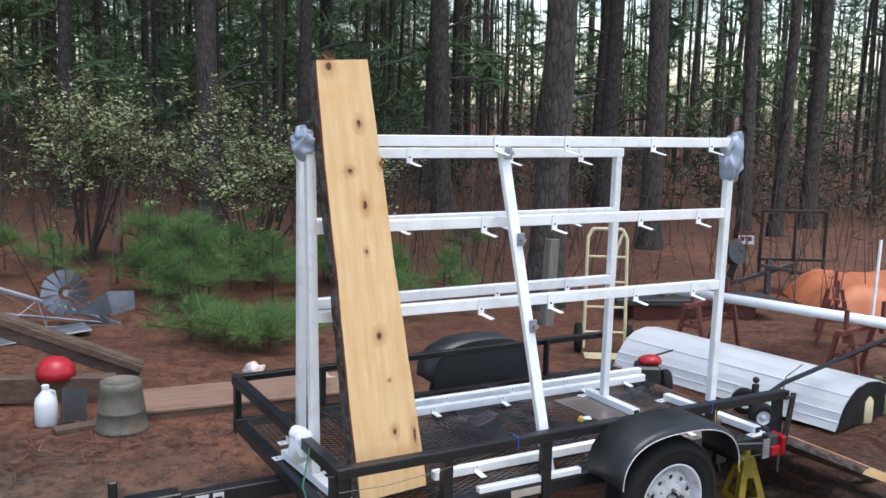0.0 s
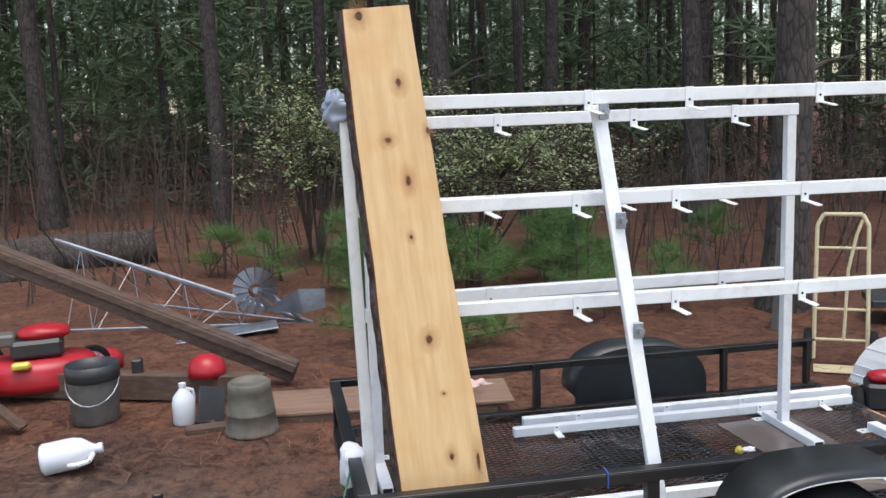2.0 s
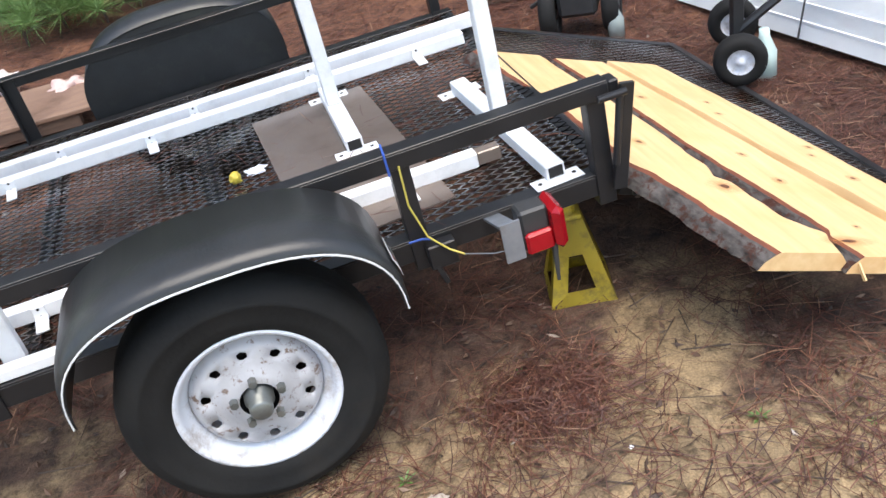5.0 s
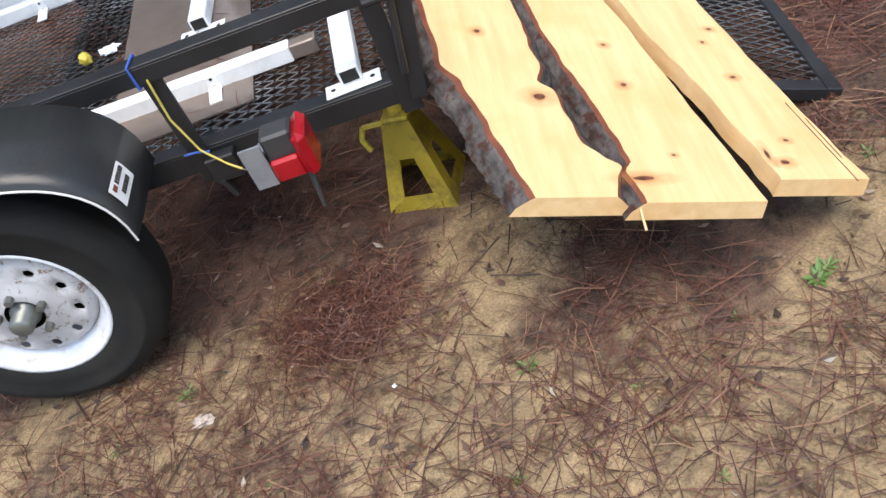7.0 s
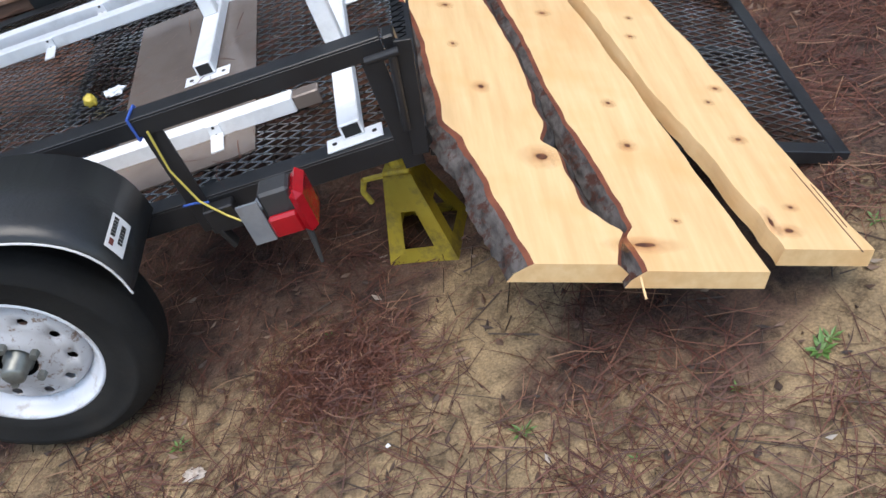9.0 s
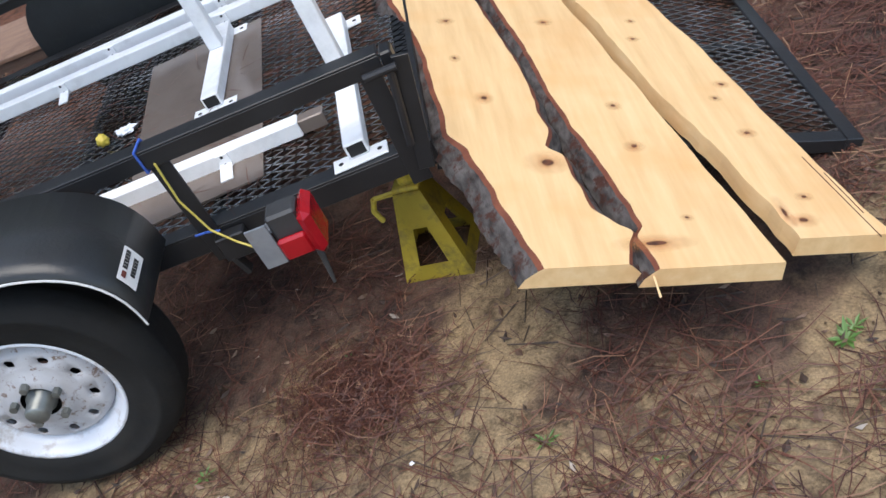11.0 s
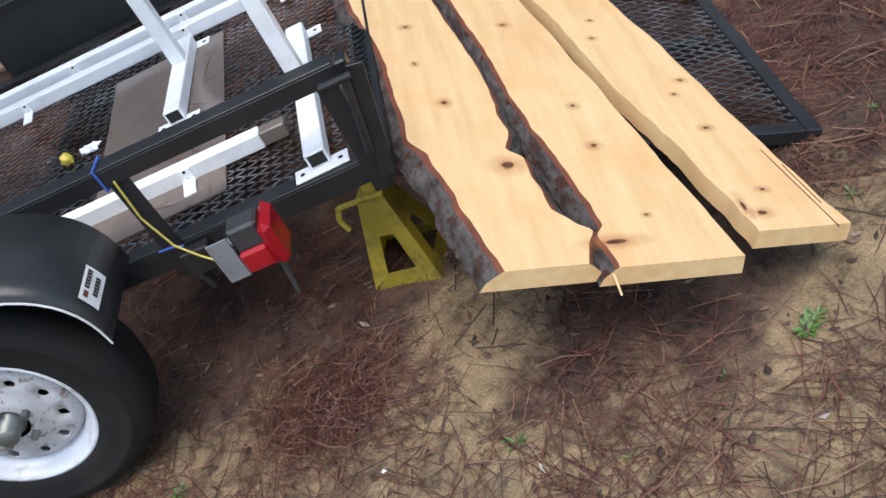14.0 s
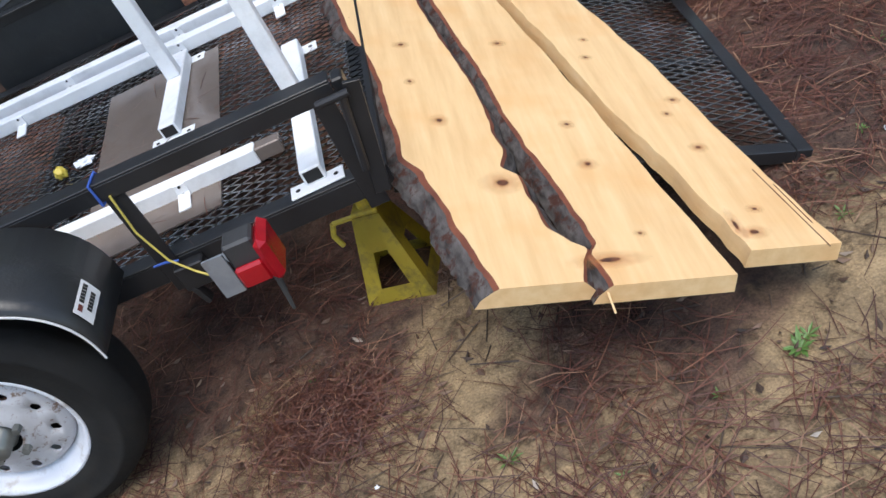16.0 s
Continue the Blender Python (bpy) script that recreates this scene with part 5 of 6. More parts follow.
tl = thing("garden_tiller", "small dark garden tiller with a red fuel tank", "tiller", at(1.65, 1.86, -30) @ Matrix.Scale(0.88, 4))
small_wheel(tl, (-0.14, -0.05, 0.13), 0.13, 0.08, 90, DARK_PLASTIC)
small_wheel(tl, (0.16, -0.02, 0.13), 0.13, 0.08, 90, DARK_PLASTIC)
part("engine", boxbm(-0.09, 0.1, -0.12, 0.13, 0.12, 0.3, bevel=0.02), DARK_PLASTIC, tl)
bm = bmesh.new()
blob(bm, (0.02, -0.02, 0.335), (0.1, 0.075, 0.05), 5, 0.15, 3)
part("fuel_tank", bm, RED, tl, smooth=True)
bm = bmesh.new()
pipe(bm, [(0.05, 0.0, 0.37), (0.15, -0.05, 0.42), (0.2, -0.06, 0.44)], 0.008)
part("lever", bm, DARK_PLASTIC, tl)
bm = bmesh.new()
pipe(bm, [(-0.05, 0.1, 0.25), (-0.2, 0.25, 0.12), (-0.3, 0.3, 0.05)], 0.012)
part("drag_bar", bm, DARK_PLASTIC, tl)
bm = bmesh.new()
lathe(bm, [(0.0001, 0), (0.035, 0.0), (0.037, 0.09), (0.013, 0.14), (0.013, 0.17), (0.0001, 0.17)], 16, at(1.74, 1.70), False)
solo("glass_bottle", bm, surface("cloudy_glass", (0.3, 0.36, 0.34), (0.42, 0.48, 0.46), 6, 0.15), "cloudy bottle standing by the tiller", "bottle", smooth=True)
bm = bmesh.new()
bar(bm, (1.35, 2.55, 0.03), (1.75, 2.35, 0.03), 0.05, 0.04, 0.003)
solo("scrap_stick", bm, OLD_WOOD, "short grey stick lying on the straw", "stick")
for x, y, mt, lab in ((2.70, 0.80, PALE_YELLOW, "cloudy yellow plastic jug by the roofing stack"), (2.95, 0.86, surface("olive_plastic", (0.12, 0.14, 0.06), (0.18, 0.2, 0.1), 6, 0.4), "olive plastic jug by the roofing stack")):
    j = thing("oil_jug", lab, "jug", at(x, y, 20), "oil jugs")
    bm = bmesh.new()
    lathe(bm, [(0.0001, 0), (0.07, 0.0), (0.08, 0.015), (0.078, 0.16), (0.03, 0.235), (0.022, 0.25)], 18, None, False)
    part("bottle", bm, mt, j, smooth=True)
    bm = bmesh.new()
    lathe(bm, [(0.026, 0.245), (0.026, 0.275), (0.0001, 0.275)], 14, None, False)
    part("cap", bm, mt, j)


def sawhorse(x, y, rz):
    s = thing("steel_stand", "rusty red welded steel stand", "stand", at(x, y, rz), "red steel stands")
    for a in (-0.3, 0.3):
        bm = bmesh.new()
        bar(bm, (a, -0.15, 0), (a, -0.06, 0.44), 0.035, 0.035, 0.002)
        bar(bm, (a, 0.15, 0), (a, 0.06, 0.44), 0.035, 0.035, 0.002)
        bar(bm, (a, -0.12, 0.25), (a, 0.12, 0.25), 0.03, 0.03, 0.002)
        bar(bm, (a, 0.0, 0.35), (a, 0.0, 0.62), 0.03, 0.03, 0.002)
        part("stand_leg", bm, RED_STEEL, s)
    bm = bmesh.new()
    bar(bm, (-0.4, 0, 0.44), (0.4, 0, 0.44), 0.05, 0.04, 0.002)
    part("stand_top", bm, RED_STEEL, s)
    bm = bmesh.new()
    bar(bm, (-0.3, 0, 0.28), (0.3, 0, 0.28), 0.03, 0.03, 0.002)
    part("stand_brace", bm, RED_STEEL, s)


sawhorse(3.15, 2.75, 15)
sawhorse(3.55, 1.45, 10)
sawhorse(4.4, 2.4, 40)
for (a, c, r, mt, lab) in (((3.01, 3.01, 0.50), (3.75, 0.70, 0.51), 0.045, ROOF_WHITE, "long white metal gutter pipe resting on red stands"),
                           ((3.16, 3.05, 0.485), (3.45, 2.1, 0.49), 0.025, ROOF_WHITE, "thin white pipe resting on the stands"),
                           ((3.28, 2.5, 0.49), (3.84, 0.70, 0.50), 0.035, DARK_PLASTIC, "long dark pipe resting on the stands")):
    bm = bmesh.new()
    rod(bm, a, c, r, r, 14)
    solo("long_pipe", bm, mt, lab, "pipe", group="long pipes", smooth=True)
bm = bmesh.new()
blob(bm, (0, 0, 0), (0.11, 0.08, 0.07), 4, 0.5, 3)
solo("yellow_part", bm, PALE_YELLOW, "pale yellow machine part on a dark sheet", "machine part", at(3.75, 3.95, 0, 0.27), smooth=True)
solo("dark_sheet", boxbm(-0.9, 0.8, -0.25, 0.25, 0.15, 0.21, bevel=0.004), DARK_PLASTIC, "dark steel sheet raised on a rusty base", "sheet", at(4.0, 3.8, -25))
solo("sheet_base", boxbm(-0.7, 0.6, -0.15, 0.15, -0.03, 0.149, bevel=0.01), RED_STEEL, "rusty base under the dark sheet", "base", at(4.0, 3.8, -25))
bm = bmesh.new()
g = bmesh.ops.create_grid(bm, x_segments=26, y_segments=18, size=0.5)
for v in g["verts"]:
    x, y = v.co.x * 2, v.co.y * 2
    e = max(abs(x), abs(y))
    h = 0.46 * max(0.0, 1 - e ** 6) * (0.8 + 0.3 * noise.noise(Vector((x * 1.5, y * 1.5, 3)))) + 0.05 * noise.noise(Vector((x * 5, y * 5, 1)))
    v.co = Vector((x * 1.2, y * 0.75, max(-0.02, h)))
solo("tarp", bm, ORANGE_TARP, "faded orange tarp draped over a pile", "tarp", at(6.75, 3.25, -30), smooth=True)
bm = bmesh.new()
bar(bm, (5.65, 2.9, 0.0), (5.75, 2.95, 0.85), 0.035, 0.02, 0.002)
solo("white_stake", bm, WHITE_PAINT, "white painted stake standing by the tarp", "stake")
fr = thing("metal_rack", "dark open rectangular steel frame standing at the wood's edge", "rack", at(7.1, 5.2, -30))
for a, c in (((-0.45, 0, 0), (-0.45, 0, 0.85)), ((0.4, 0, 0), (0.4, 0, 0.85)), ((-0.45, 0, 0.85), (0.4, 0, 0.85)), ((0.0, 0, 0), (0.0, 0, 0.85)), ((-0.45, 0, 0.2), (0.4, 0, 0.2))):
    bm = bmesh.new()
    bar(bm, a, c, 0.035, 0.035, 0.002)
    part("frame_bar", bm, BLACK_PAINT, fr)
sg = thing("small_sign", "small white and red sign on a dark post", "sign", at(6.3, 5.3, -35))
bm = bmesh.new()
bar(bm, (0, 0.02, 0), (0, 0.02, 0.62), 0.03, 0.03)
part("sign_post", bm, BLACK_PAINT, sg)
part("sign_panel", boxbm(-0.1, 0.1, -0.008, 0.0, 0.45, 0.62, bevel=0.002), STICKER_WHITE, sg)
for q in (-0.05, 0.04):
    part("print_bar", boxbm(q - 0.02, q + 0.025, -0.011, -0.009, 0.49, 0.55), RED_STEEL, sg)
part("sign_band", boxbm(-0.1, 0.1, -0.011, -0.0085, 0.57, 0.62), RED_STEEL, sg)
jk = thing("scrap_machine", "dark rusty scrap machine with bars and rods", "machine", at(5.7, 4.6, -20))
for a, c, w in (((-0.4, 0, 0.1), (0.6, 0.1, 0.35), 0.05), ((-0.3, 0.1, 0.0), (-0.2, 0, 0.55), 0.07), ((0.2, 0, 0.0), (0.25, 0.1, 0.4), 0.06), ((0.1, 0, 0.35), (0.9, 0.0, 0.2), 0.04)):
    bm = bmesh.new()
    bar(bm, a, c, w, w, 0.004)
    part("machine_bar", bm, DARK_PLASTIC, jk)
bm = bmesh.new()
lathe(bm, [(0.05, -0.05), (0.14, -0.05), (0.15, 0.05), (0.05, 0.05)], 16, pose(-0.25, 0, 0.5, 70, 0, 20))
part("drum", bm, DARK_PLASTIC, jk)
bm = bmesh.new()
bar(bm, (2.35, 4.15, -0.05), (2.42, 4.2, 0.85), 0.11, 0.11, 0.006)
solo("grey_post", bm, surface("grey_weathered_post", (0.13, 0.12, 0.10), (0.22, 0.2, 0.17), 4, 0.85, bumps=0.4, fine=30, stretch=(8, 8, 1)), "grey weathered wooden post beside a pine trunk", "post")


# ---- woods ----
def pine_mesh(seed, h, r):
    """Trunk with a slight bend, broken branch stubs and high limbs."""
    rg = random.Random(seed)
    bm = bmesh.new()
    n, seg = 12, 12
    bx, by = rg.uniform(-0.5, 0.5), rg.uniform(-0.5, 0.5)
    ph = rg.uniform(0, 6)
    rings = []
    for i in range(n + 1):
        t = (i / n) ** 1.25
        z = h * t - 0.15
        rad = r * (1.0 - 0.72 * t) * (1 + 0.45 * math.exp(-z * 2.2 - 0.2))
        cx = bx * t * t + 0.06 * math.sin(ph + z * 0.5)
        cy = by * t * t + 0.06 * math.cos(ph + z * 0.45)
        rings.append([bm.verts.new((cx + rad * (1 + 0.08 * noise.noise(Vector((k, z * 0.8, seed)))) * math.cos(2 * math.pi * k / seg), cy + rad * math.sin(2 * math.pi * k / seg), z)) for k in range(seg)])
    for a, b in zip(rings, rings[1:]):
        for k in range(seg):
            bm.faces.new((a[k], a[(k + 1) % seg], b[(k + 1) % seg], b[k]))
    for _ in range(16):
        z = rg.uniform(1.6, h * 0.95)
        t = ((z + 0.15) / h) ** 1.0
        a = rg.uniform(0, 6.28)
        ln = rg.uniform(0.3, 1.1) if z < h * 0.55 else rg.uniform(1.2, 2.6)
        c = Vector((bx * t * t, by * t * t, z))
        e = c + Vector((math.cos(a) * ln, math.sin(a) * ln, rg.uniform(-0.25, 0.5) * ln))
        mid = c.lerp(e, 0.55) + Vector((0, 0, 0.08 * ln))
        rod(bm, c, mid, 0.03, 0.018, 5, False)
        rod(bm, mid, e, 0.018, 0.006, 5, False)
    return mesh_of("trunk", bm, PINE_BARK, True)


def tufts(points, size, blades, rg, flat=0.25, wide=0.07):
    """Sprays of thin blades round each point; returns vertices and faces."""
    v, f = [], []
    for p in points:
        s = size * rg.uniform(0.6, 1.3)
        for _ in range(blades):
            d = Vector((rg.gauss(0, 1), rg.gauss(0, 1), rg.gauss(0, 0.7) + flat)).normalized()
            q = d.cross(Vector((rg.gauss(0, 1), rg.gauss(0, 1), rg.gauss(0, 1)))).normalized() * s * wide
            k = len(v)
            v.extend([tuple(p - q), tuple(p + q), tuple(p + d * s)])
            f.append((k, k + 1, k + 2))
    return v, f


def stuff_mesh(name, v, f, material):
    me = bpy.data.meshes.new(name)
    me.from_pydata(v, [], f)
    me.materials.append(material)
    return me


def crown_mesh(seed, h):
    rg = random.Random(seed + 50)
    pts = []
    # Crowns sit above the view; clump count raised to shade the wood floor.
    for _ in range(115):
        z = h * rg.uniform(0.55, 1.02)
        w = 2.6 * (1.15 - z / h) + 0.5
        c = Vector((rg.gauss(0, w * 0.6), rg.gauss(0, w * 0.6), z))
        for _ in range(7):
            pts.append(c + Vector((rg.gauss(0, 0.28), rg.gauss(0, 0.28), rg.gauss(0, 0.2))))
    return stuff_mesh("crown", *tufts(pts, 0.36, 13, rg, 0.25, 0.03), NEEDLE_DARK)


PINES = [(pine_mesh(i, 15 + i, 0.115 + 0.009 * i), crown_mesh(i, 15 + i)) for i in range(6)]


def pine(x, y, k, scale, turn):
    t = thing("pine_tree", "tall straight pine with dark furrowed bark", "tree", at(x, y, turn) @ Matrix.Diagonal((scale, scale, max(0.8, min(1.15, scale)), 1)), "pines of the wood")
    for nm, me in zip(("trunk", "crown"), PINES[k]):
        o = new(nm, me)
        o.parent = t


rg = random.Random(31)
spots = [(2.75, 4.75, 1.6), (0.75, 10.6, 1.35), (-2.62, 11.2, 0.95), (6.9, 15.0, 1.6), (4.8, 10.9, 1.1), (6.6, 7.6, 1.0), (9.3, 8.2, 1.0), (9.9, 8.0, 0.9), (-7.6, 12.5, 1.5), (-5.6, 14.0, 1.2),
         (8.9, 11.5, 1.15), (11.5, 8.6, 0.9), (3.3, 13.5, 1.2), (-0.8, 14.5, 1.0), (5.6, 18.5, 1.3), (10.3, 13.4, 1.3)]
taken = [(x, y) for x, y, s in spots]
tries = 0
while len(spots) < 170 and tries < 6000:
    tries += 1
    a = rg.uniform(-46, 82)
    d = rg.uniform(15, 62)
    x, y = -1.5 + d * math.sin(radians(a)), -2.5 + d * math.cos(radians(a))
    if a > 26 and rg.random() < 0.5:
        continue
    if min((x - p) ** 2 + (y - q) ** 2 for p, q in taken) < 1.3:
        continue
    taken.append((x, y))
    spots.append((x, y, 0.3 + 0.5 * rg.random() ** 2.0))
# Ring of unseen pines added beside and behind the camera.
for i in range(14):
    a = radians(100 + i * 16)
    spots.append((17 * math.sin(a) + rg.uniform(-2, 2), 17 * math.cos(a) + rg.uniform(-2, 2), rg.uniform(0.8, 1.2)))
for i, (x, y, s) in enumerate(spots):
    pine(x, y, i % 6, s, rg.uniform(0, 360))

# far wood: thin trunks and layered foliage
bm_v, bm_f = [], []
for _ in range(520):
    a, d = rg.uniform(-50, 86), rg.uniform(24, 95)
    x, y = -1.5 + d * math.sin(radians(a)), -2.5 + d * math.cos(radians(a))
    r, h = rg.uniform(0.05, 0.16), rg.uniform(9, 20)
    z0 = ground_z(x, y) - 0.1
    lx, ly = rg.gauss(0, 0.35), rg.gauss(0, 0.35)
    k = len(bm_v)
    for j in range(6):
        an = 2 * math.pi * j / 6
        bm_v.append((x + r * math.cos(an), y + r * math.sin(an), z0))
        bm_v.append((x + lx + 0.4 * r * math.cos(an), y + ly + 0.4 * r * math.sin(an), z0 + h))
    for j in range(6):
        n = (j + 1) % 6
        bm_f.append((k + 2 * j, k + 2 * n, k + 2 * n + 1, k + 2 * j + 1))
tagged(new("far_trunks", stuff_mesh("far_trunks", bm_v, bm_f, PINE_BARK)), "crowded thin trunks deep in the wood", "trees", kind="stuff")
pts = []
for _ in range(12500):
    a, d = rg.uniform(-50, 86), 18 + 80 * rg.random() ** 0.8
    x, y = -1.5 + d * math.sin(radians(a)), -2.5 + d * math.cos(radians(a))
    if a > 26 and rg.random() < 0.5:
        continue
    z = ground_z(x, y) + rg.choice((rg.uniform(1.0, 4), rg.uniform(2.5, 9), rg.uniform(5, 17), rg.uniform(6, 17)))
    for _ in range(6):
        pts.append(Vector((x + rg.gauss(0, 0.6), y + rg.gauss(0, 0.6), z + rg.gauss(0, 0.3))))
for _ in range(4200):
    a, d = rg.uniform(-34, 30), rg.uniform(38, 92)
    x, y = -1.5 + d * math.sin(radians(a)), -2.5 + d * math.cos(radians(a))
    z = ground_z(x, y) + rg.uniform(3, 18)
    for _ in range(5):
        pts.append(Vector((x + rg.gauss(0, 0.7), y + rg.gauss(0, 0.7), z + rg.gauss(0, 0.4))))
tagged(new("far_foliage", stuff_mesh("far_foliage", *tufts(pts, 0.56, 13, rg, 0.25, 0.046), NEEDLE_DARK)), "layered dull green foliage deep in the wood", "foliage", kind="stuff")

pts = []
for _ in range(1300):
    a, d = rg.uniform(-48, 80), rg.uniform(17, 45)
    x, y = -1.5 + d * math.sin(radians(a)), -2.5 + d * math.cos(radians(a))
    hb = rg.uniform(0.3, 1.9)
    for _ in range(7):
        pts.append(Vector((x + rg.gauss(0, 0.45), y + rg.gauss(0, 0.45), ground_z(x, y) + hb * rg.uniform(0.1, 1.0))))
tagged(new("undergrowth", stuff_mesh("undergrowth", *tufts(pts, 0.3, 7, rg, 0.3, 0.07), UNDERGROWTH)), "dull brown-green undergrowth between the trunks", "undergrowth", kind="stuff")

# shrubs with pale leaves
def shrub(x, y, h, w, seed, n):
    rg = random.Random(seed)
    s = thing("leafy_shrub", "sparse shrub with small pale grey-green leaves", "shrub", at(x, y), "shrubs at the wood's edge")
    bm = bmesh.new()
    tips = []
    for _ in range(11):
        a = rg.uniform(0, 6.28)
        p = Vector((0.05 * math.cos(a), 0.05 * math.sin(a), 0))
        q = Vector((w * 0.35 * rg.random() * math.cos(a), w * 0.35 * rg.random() * math.sin(a), h * rg.uniform(0.35, 0.6)))
        rod(bm, p, q, 0.02, 0.012, 5, False)
        for _ in range(6):
            e = q + Vector((rg.gauss(0, w * 0.3), rg.gauss(0, w * 0.3), h * rg.uniform(-0.05, 0.4)))
            rod(bm, q, e, 0.010, 0.004, 4, False)
            tips.append((q, e))
            for _ in range(2):
                g = q.lerp(e, rg.uniform(0.4, 0.9))
                e2 = g + Vector((rg.gauss(0, w * 0.14), rg.gauss(0, w * 0.14), rg.gauss(0.02, 0.10) * h))
                rod(bm, g, e2, 0.006, 0.002, 4, False)
                tips.append((g, e2))
    part("branching_stem", bm, TWIG, s)
    v, f = [], []
    for _ in range(n):
        q, e = rg.choice(tips)
        p = q.lerp(e, 0.35 + 0.75 * rg.random() ** 0.7) + Vector((rg.gauss(0, 0.045), rg.gauss(0, 0.045), rg.gauss(0, 0.03)))
        d = Vector((rg.gauss(0, 1), rg.gauss(0, 1), rg.gauss(0, 0.35))).normalized() * rg.uniform(0.03, 0.062)
        t = d.cross(Vector((rg.gauss(0, 0.4), rg.gauss(0, 0.4), 1))).normalized() * d.length * 0.36
        k = len(v)
        v.extend([tuple(p), tuple(p + d * 0.5 + t), tuple(p + d), tuple(p + d * 0.5 - t)])
        f.append((k, k + 1, k + 2, k + 3))
    o = new("leaves", stuff_mesh("leaves", v, f, LEAF_LIT))
    o.parent = s


shrub(-1.35, 8.6, 2.6, 1.7, 1, 7000)
shrub(0.55, 7.9, 2.4, 2.1, 2, 8500)
shrub(2.2, 8.9, 2.0, 1.4, 3, 3000)


def sapling(x, y, h, seed):
    rg = random.Random(seed)
    s = thing("pine_sapling", "bright green young pine with soft needles", "sapling", at(x, y), "young pines")
    bm = bmesh.new()
    pts = []
    rod(bm, (0, 0, -0.05), (0, 0, h), 0.012, 0.005, 5, False)
    for _ in range(14):
        z = h * rg.uniform(0.15, 0.95)
        a, ln = rg.uniform(0, 6.28), (1.1 - z / h) * 0.42 + 0.08
        e = Vector((ln * math.cos(a), ln * math.sin(a), z + 0.25 * ln))
        rod(bm, (0, 0, z), e, 0.006, 0.003, 4, False)
        pts += [Vector((0, 0, z)).lerp(e, t) for t in (0.45, 0.62, 0.78, 0.9, 1.0)]
    pts += [Vector((0, 0, h))] * 3
    part("stem", bm, TWIG, s)
    o = new("needles", stuff_mesh("needles", *tufts(pts, 0.17, 30, rg, 0.5, 0.010), PINE_GREEN))
    o.parent = s


for i in range(22):
    sapling(rg.uniform(-1.1, 1.3), rg.uniform(5.4, 7.3), rg.uniform(0.5, 0.95), 200 + i)
for x, y in ((-2.4, 7.6), (-1.9, 7.0), (3.3, 7.2), (1.1, 5.0), (1.7, 5.1)):
    sapling(x, y, rg.uniform(0.4, 0.7), int(x * 100 + y * 10))

for x, y in ((-0.75, 4.25), (-0.5, 4.2), (-0.95, 4.0), (-0.3, 4.5), (-1.1, 4.5)):
    sapling(x, y, 0.28, int(300 - x * 100))

# bare saplings and dry stalks at the wood's edge
v, f = [], []
for _ in range(2300):
    a, d = rg.uniform(-45, 78), rg.uniform(9.0, 34)
    x, y = -1.5 + d * math.sin(radians(a)), -2.5 + d * math.cos(radians(a))
    z = ground_z(x, y)
    h, w = rg.uniform(0.3, 2.6), 0.006 + 0.0005 * d
    l = Vector((rg.gauss(0, 0.2), rg.gauss(0, 0.2), 1)) * h
    b = Vector((x, y, z))
    k = len(v)
    v.extend([tuple(b + Vector((-w, 0, 0))), tuple(b + Vector((w, 0, 0))), tuple(b + Vector((0, w, 0))), tuple(b + l)])
    f.extend([(k, k + 1, k + 3), (k + 1, k + 2, k + 3), (k + 2, k, k + 3)])
    for _ in range(4):
        q = b + l * rg.uniform(0.3, 0.95)
        e = q + Vector((rg.gauss(0, 0.25), rg.gauss(0, 0.25), rg.uniform(0.0, 0.3))) * h * 0.5
        k = len(v)
        v.extend([tuple(q + Vector((0, 0, w * 0.5))), tuple(q - Vector((0, 0, w * 0.5))), tuple(e)])
        f.append((k, k + 1, k + 2))
tagged(new("bare_brush", stuff_mesh("bare_brush", v, f, TWIG)), "bare brown saplings and dry stalks", "brush", kind="stuff")


# ---- pine straw, twigs and weeds on the ground ----
def needles(n, place, lmin, lmax, wid, rg, lift=0.012):
    v, f = [], []
    for _ in range(n):
        x, y = place()
        a = rg.uniform(0, math.pi * 2)
        ln = rg.uniform(lmin, lmax)
        bend = rg.gauss(0, 0.35)
        z = ground_z(x, y)
        pts = []
        for t in (0.0, 0.5, 1.0):
            aa = a + bend * t
            pts.append(Vector((x + math.cos(aa) * ln * t, y + math.sin(aa) * ln * t, 0)))
        hs = [z + rg.uniform(0.002, lift) for _ in pts]
        k = len(v)
        for p, h, ww in zip(pts, hs, (wid, wid, wid * 0.5)):
            nx = Vector((-math.sin(a), math.cos(a), 0)) * ww
            v.append((p.x - nx.x, p.y - nx.y, h))
            v.append((p.x + nx.x, p.y + nx.y, h + 0.0006))
        f.extend([(k, k + 1, k + 3, k + 2), (k + 2, k + 3, k + 5, k + 4)])
    return v, f


def patchy(x0, x1, y0, y1, rg, thr=0.0, f=1.6):
    def place():
        for _ in range(30):
            x, y = rg.uniform(x0, x1), rg.uniform(y0, y1)
            if noise.noise(Vector((x * f, y * f, 3.3))) + 0.35 * noise.noise(Vector((x * 5, y * 5, 1.3))) > thr + rg.uniform(-0.35, 0.35):
                return x, y
        return x, y
    return place


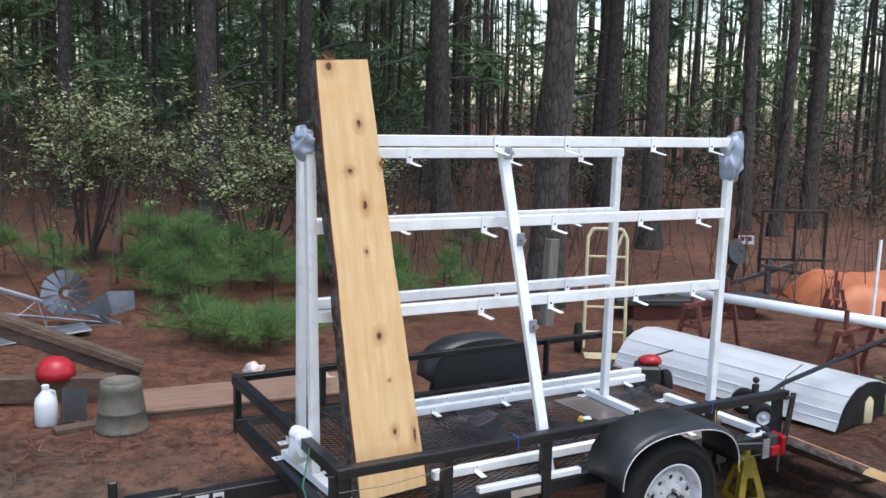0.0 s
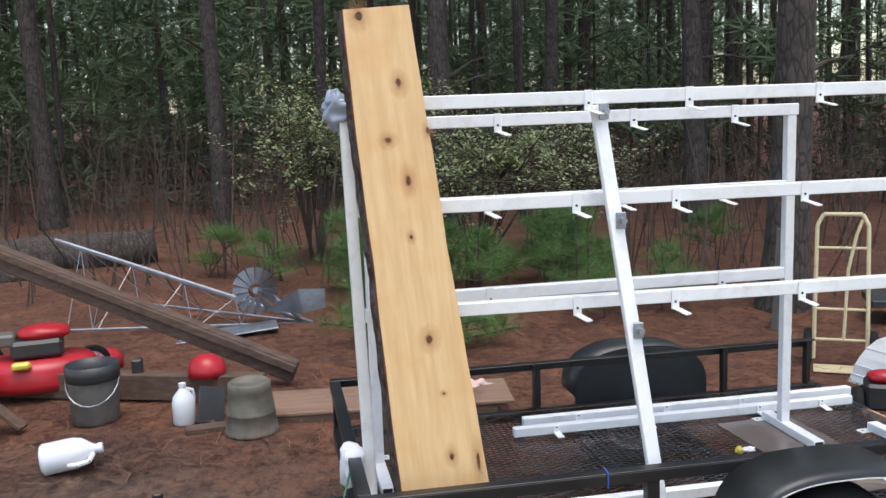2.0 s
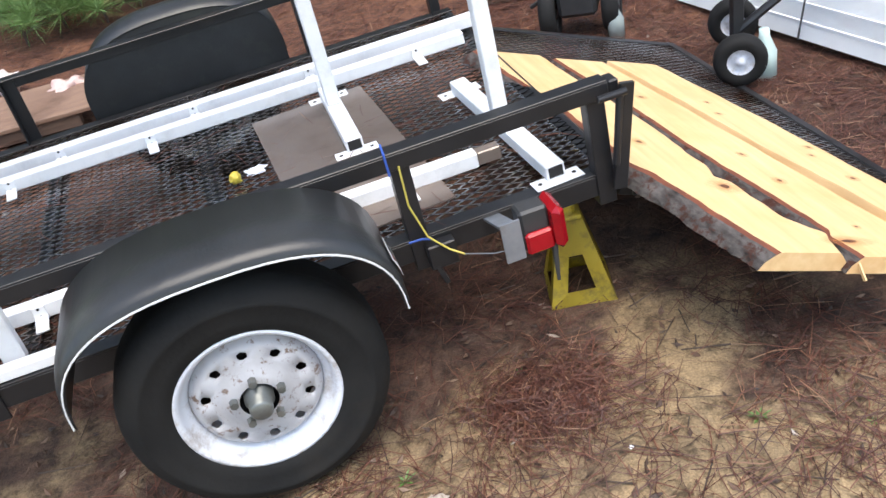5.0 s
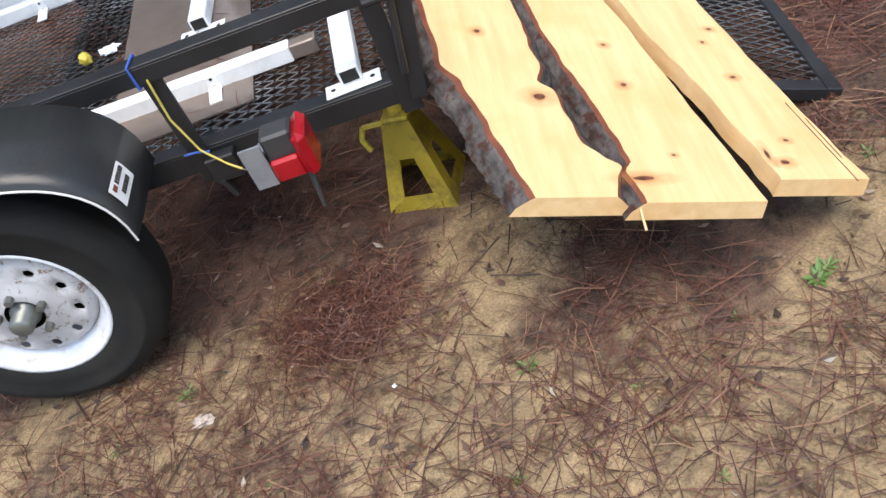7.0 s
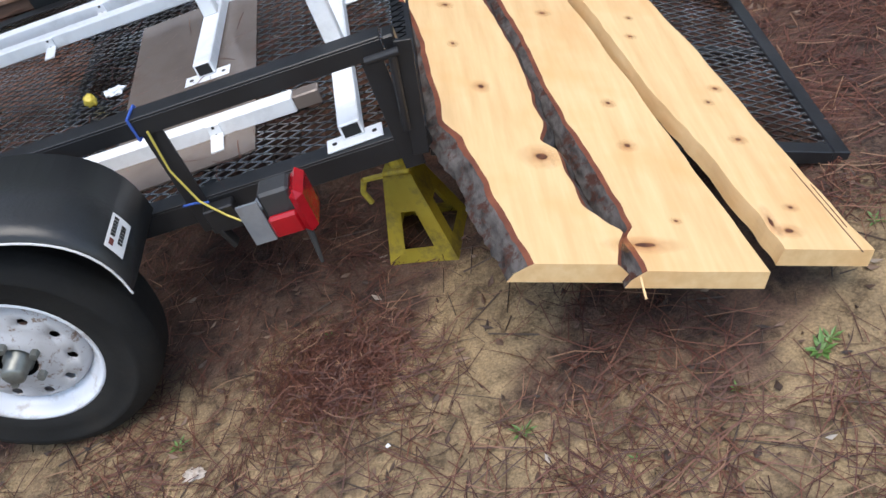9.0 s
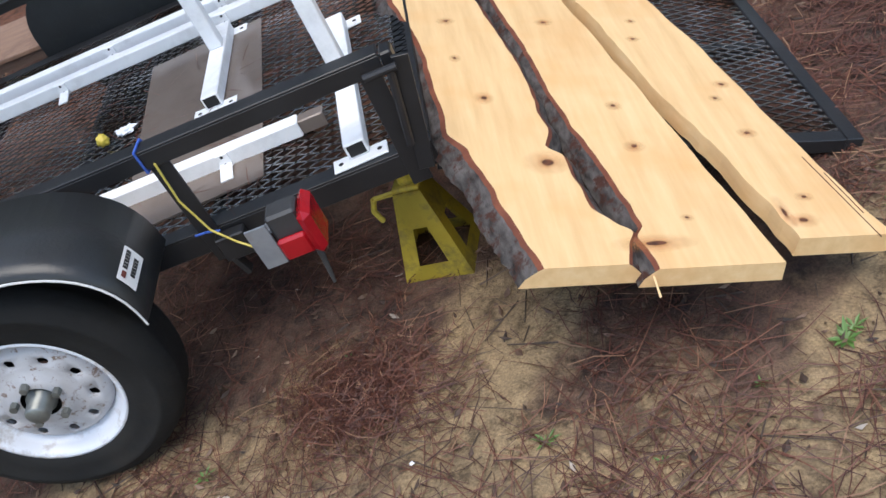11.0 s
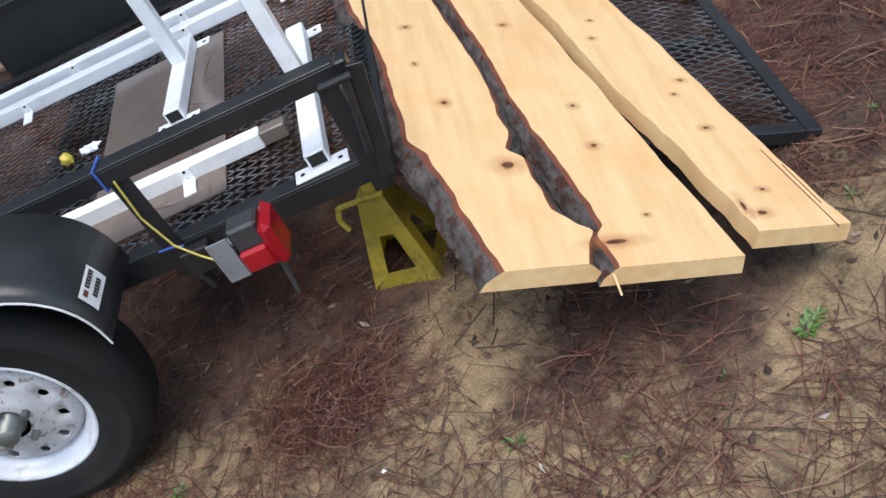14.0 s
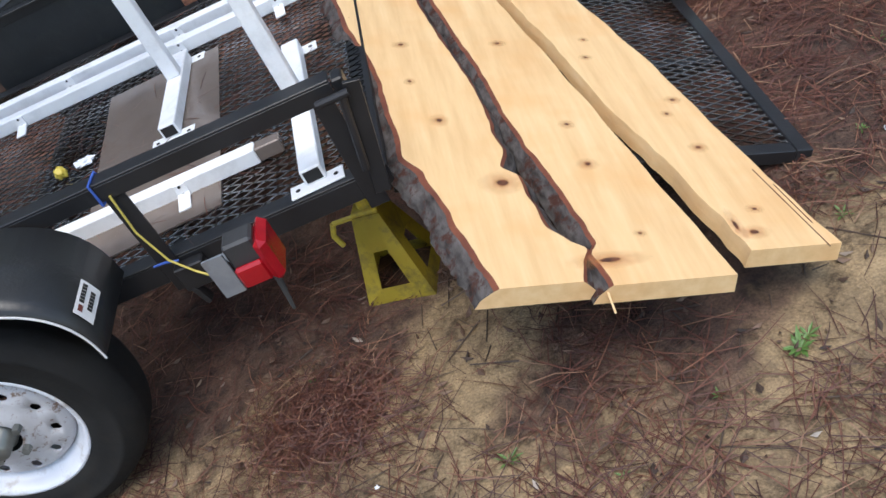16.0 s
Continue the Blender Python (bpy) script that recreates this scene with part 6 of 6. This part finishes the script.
tagged(new("pine_straw_near", stuff_mesh("pine_straw_near", *needles(21000, patchy(-1.6, 2.9, -1.6, 1.6, rg, -0.12, 3.1), 0.04, 0.17, 0.0012, rg, 0.016), STRAW)), "loose red-brown pine needles on sand", "pine straw", kind="stuff")
tagged(new("pine_straw_heap", stuff_mesh("pine_straw_heap", *needles(1700, lambda: (rg.gauss(0.62, 0.11), rg.gauss(-0.21, 0.09)), 0.03, 0.12, 0.0009, rg, 0.028), STRAW)), "small heap of red pine needles", "pine straw", kind="stuff")
tagged(new("pine_straw_bed", stuff_mesh("pine_straw_bed", *needles(700, lambda: (rg.uniform(X0 + 0.1, X1 - 0.1), rg.uniform(0.1, YF - 0.1)), 0.05, 0.15, 0.001, rg, 0.003), STRAW)), "pine needles caught on the trailer floor", "pine straw", kind="stuff").location.z = BT + 0.001
tagged(new("pine_straw_far", stuff_mesh("pine_straw_far", *needles(26000, lambda: (rg.uniform(-6.5, 6.5), 2.0 + 7.6 * rg.random() ** 1.25), 0.10, 0.24, 0.0022, rg, 0.03), STRAW)), "thick carpet of pine straw toward the woods", "pine straw", kind="stuff")
v, f = [], []
for _ in range(420):
    x, y = rg.uniform(-1.2, 2.6), rg.uniform(-1.5, 0.9)
    a, ln, w = rg.uniform(0, 6.28), rg.uniform(0.03, 0.16), rg.uniform(0.001, 0.0026)
    z = ground_z(x, y) + 0.003
    d, n = Vector((math.cos(a), math.sin(a), 0)) * ln, Vector((-math.sin(a), math.cos(a), 0)) * w
    p = Vector((x, y, z))
    k = len(v)
    v.extend([tuple(p - n), tuple(p + n), tuple(p + d + n * 0.6), tuple(p + d - n * 0.6), tuple(p + Vector((0, 0, w * 1.6))), tuple(p + d + Vector((0, 0, w)))])
    f.extend([(k, k + 4, k + 5, k + 3), (k + 4, k + 1, k + 2, k + 5)])
tagged(new("twigs", stuff_mesh("twigs", v, f, TWIG)), "dark twig bits scattered on the sand", "twigs", kind="stuff")


v, f = needles(12000, lambda: (rg.uniform(1.3, 4.2), rg.uniform(0.2, 2.6)), 0.06, 0.18, 0.0014, rg, 0.02)
tagged(new("pine_straw_tail", stuff_mesh("pine_straw_tail", v, f, STRAW)), "red pine straw behind the lowered ramp", "pine straw", kind="stuff")
v, f = [], []
for _ in range(2600):
    x, y = rg.uniform(-1.4, 2.9), rg.uniform(-1.2, 2.4)
    a, ln = rg.uniform(0, 6.28), rg.uniform(0.006, 0.02)
    d, n = Vector((math.cos(a), math.sin(a), 0)) * ln, Vector((-math.sin(a), math.cos(a), 0)) * ln * rg.uniform(0.25, 0.6)
    p = Vector((x, y, ground_z(x, y) + 0.004))
    k = len(v)
    v.extend([tuple(p - d), tuple(p - n), tuple(p + d + Vector((0, 0, rg.uniform(0.002, 0.012)))), tuple(p + n), tuple(p + Vector((0, 0, rg.uniform(0.002, 0.008))))])
    f.extend([(k, k + 1, k + 4), (k + 1, k + 2, k + 4), (k + 2, k + 3, k + 4), (k + 3, k, k + 4)])
tagged(new("leaf_litter", stuff_mesh("leaf_litter", v, f, LITTER)), "dark bark flakes and curled leaf bits", "litter", kind="stuff")


def weed(x, y, s, n, seed):
    rg = random.Random(seed)
    w = thing("weed", "small bright green weed growing in sand", "weed", at(x, y), "weeds")
    for i in range(n):
        a = 6.28 * i / n + rg.uniform(-0.3, 0.3)
        d = Vector((math.cos(a), math.sin(a), rg.uniform(0.25, 0.9))).normalized() * s * rg.uniform(0.6, 1.1)
        t = Vector((-math.sin(a), math.cos(a), 0)) * s * 0.11
        bm = bmesh.new()
        p = [Vector((0, 0, 0.0)), d * 0.5 + t, d + Vector((0, 0, -0.1 * s)), d * 0.5 - t]
        c = bm.verts.new(d * 0.5 + Vector((0, 0, -0.04 * s)))
        q = [bm.verts.new(k) for k in p]
        for i2 in range(4):
            bm.faces.new((q[i2], q[(i2 + 1) % 4], c))
        part("leaf", bm, WEED, w)


for i, (x, y, s, n) in enumerate(((1.61, -0.485, 0.05, 12), (1.635, -0.46, 0.035, 7), (0.234, -0.298, 0.035, 6), (1.013, -0.505, 0.035, 8), (1.432, -0.527, 0.022, 5), (0.604, -0.092, 0.025, 5), (1.84, -0.185, 0.03, 7), (1.92, -0.30, 0.04, 8),
                                  (1.98, -0.22, 0.03, 6), (0.074, -0.401, 0.025, 5), (1.211, -0.626, 0.022, 5), (1.86, -0.42, 0.02, 5), (0.95, -0.75, 0.025, 5), (0.45, -0.60, 0.02, 5), (2.2, 0.35, 0.03, 6), (1.3, -0.85, 0.02, 5), (2.0, 0.05, 0.025, 6), (0.79, -0.55, 0.015, 4))):
    weed(x, y, s, n, 60 + i)
for x, y, r, sd, lab in ((0.283, -0.386, 0.022, 3, "crumpled pale dry leaf lying on the sand"), (0.731, -0.447, 0.005, 5, "small white scrap lying on the sand"), (2.05, 0.02, 0.012, 8, "small white scrap lying on the sand")):
    bm = bmesh.new()
    blob(bm, (0, 0, r * 0.25), (r, r * 0.75, r * 0.35), sd, 0.8, 3)
    solo("pale_scrap", bm, REFLECTOR if sd == 3 else RAG, lab, "scrap", at(x, y), group="scraps")
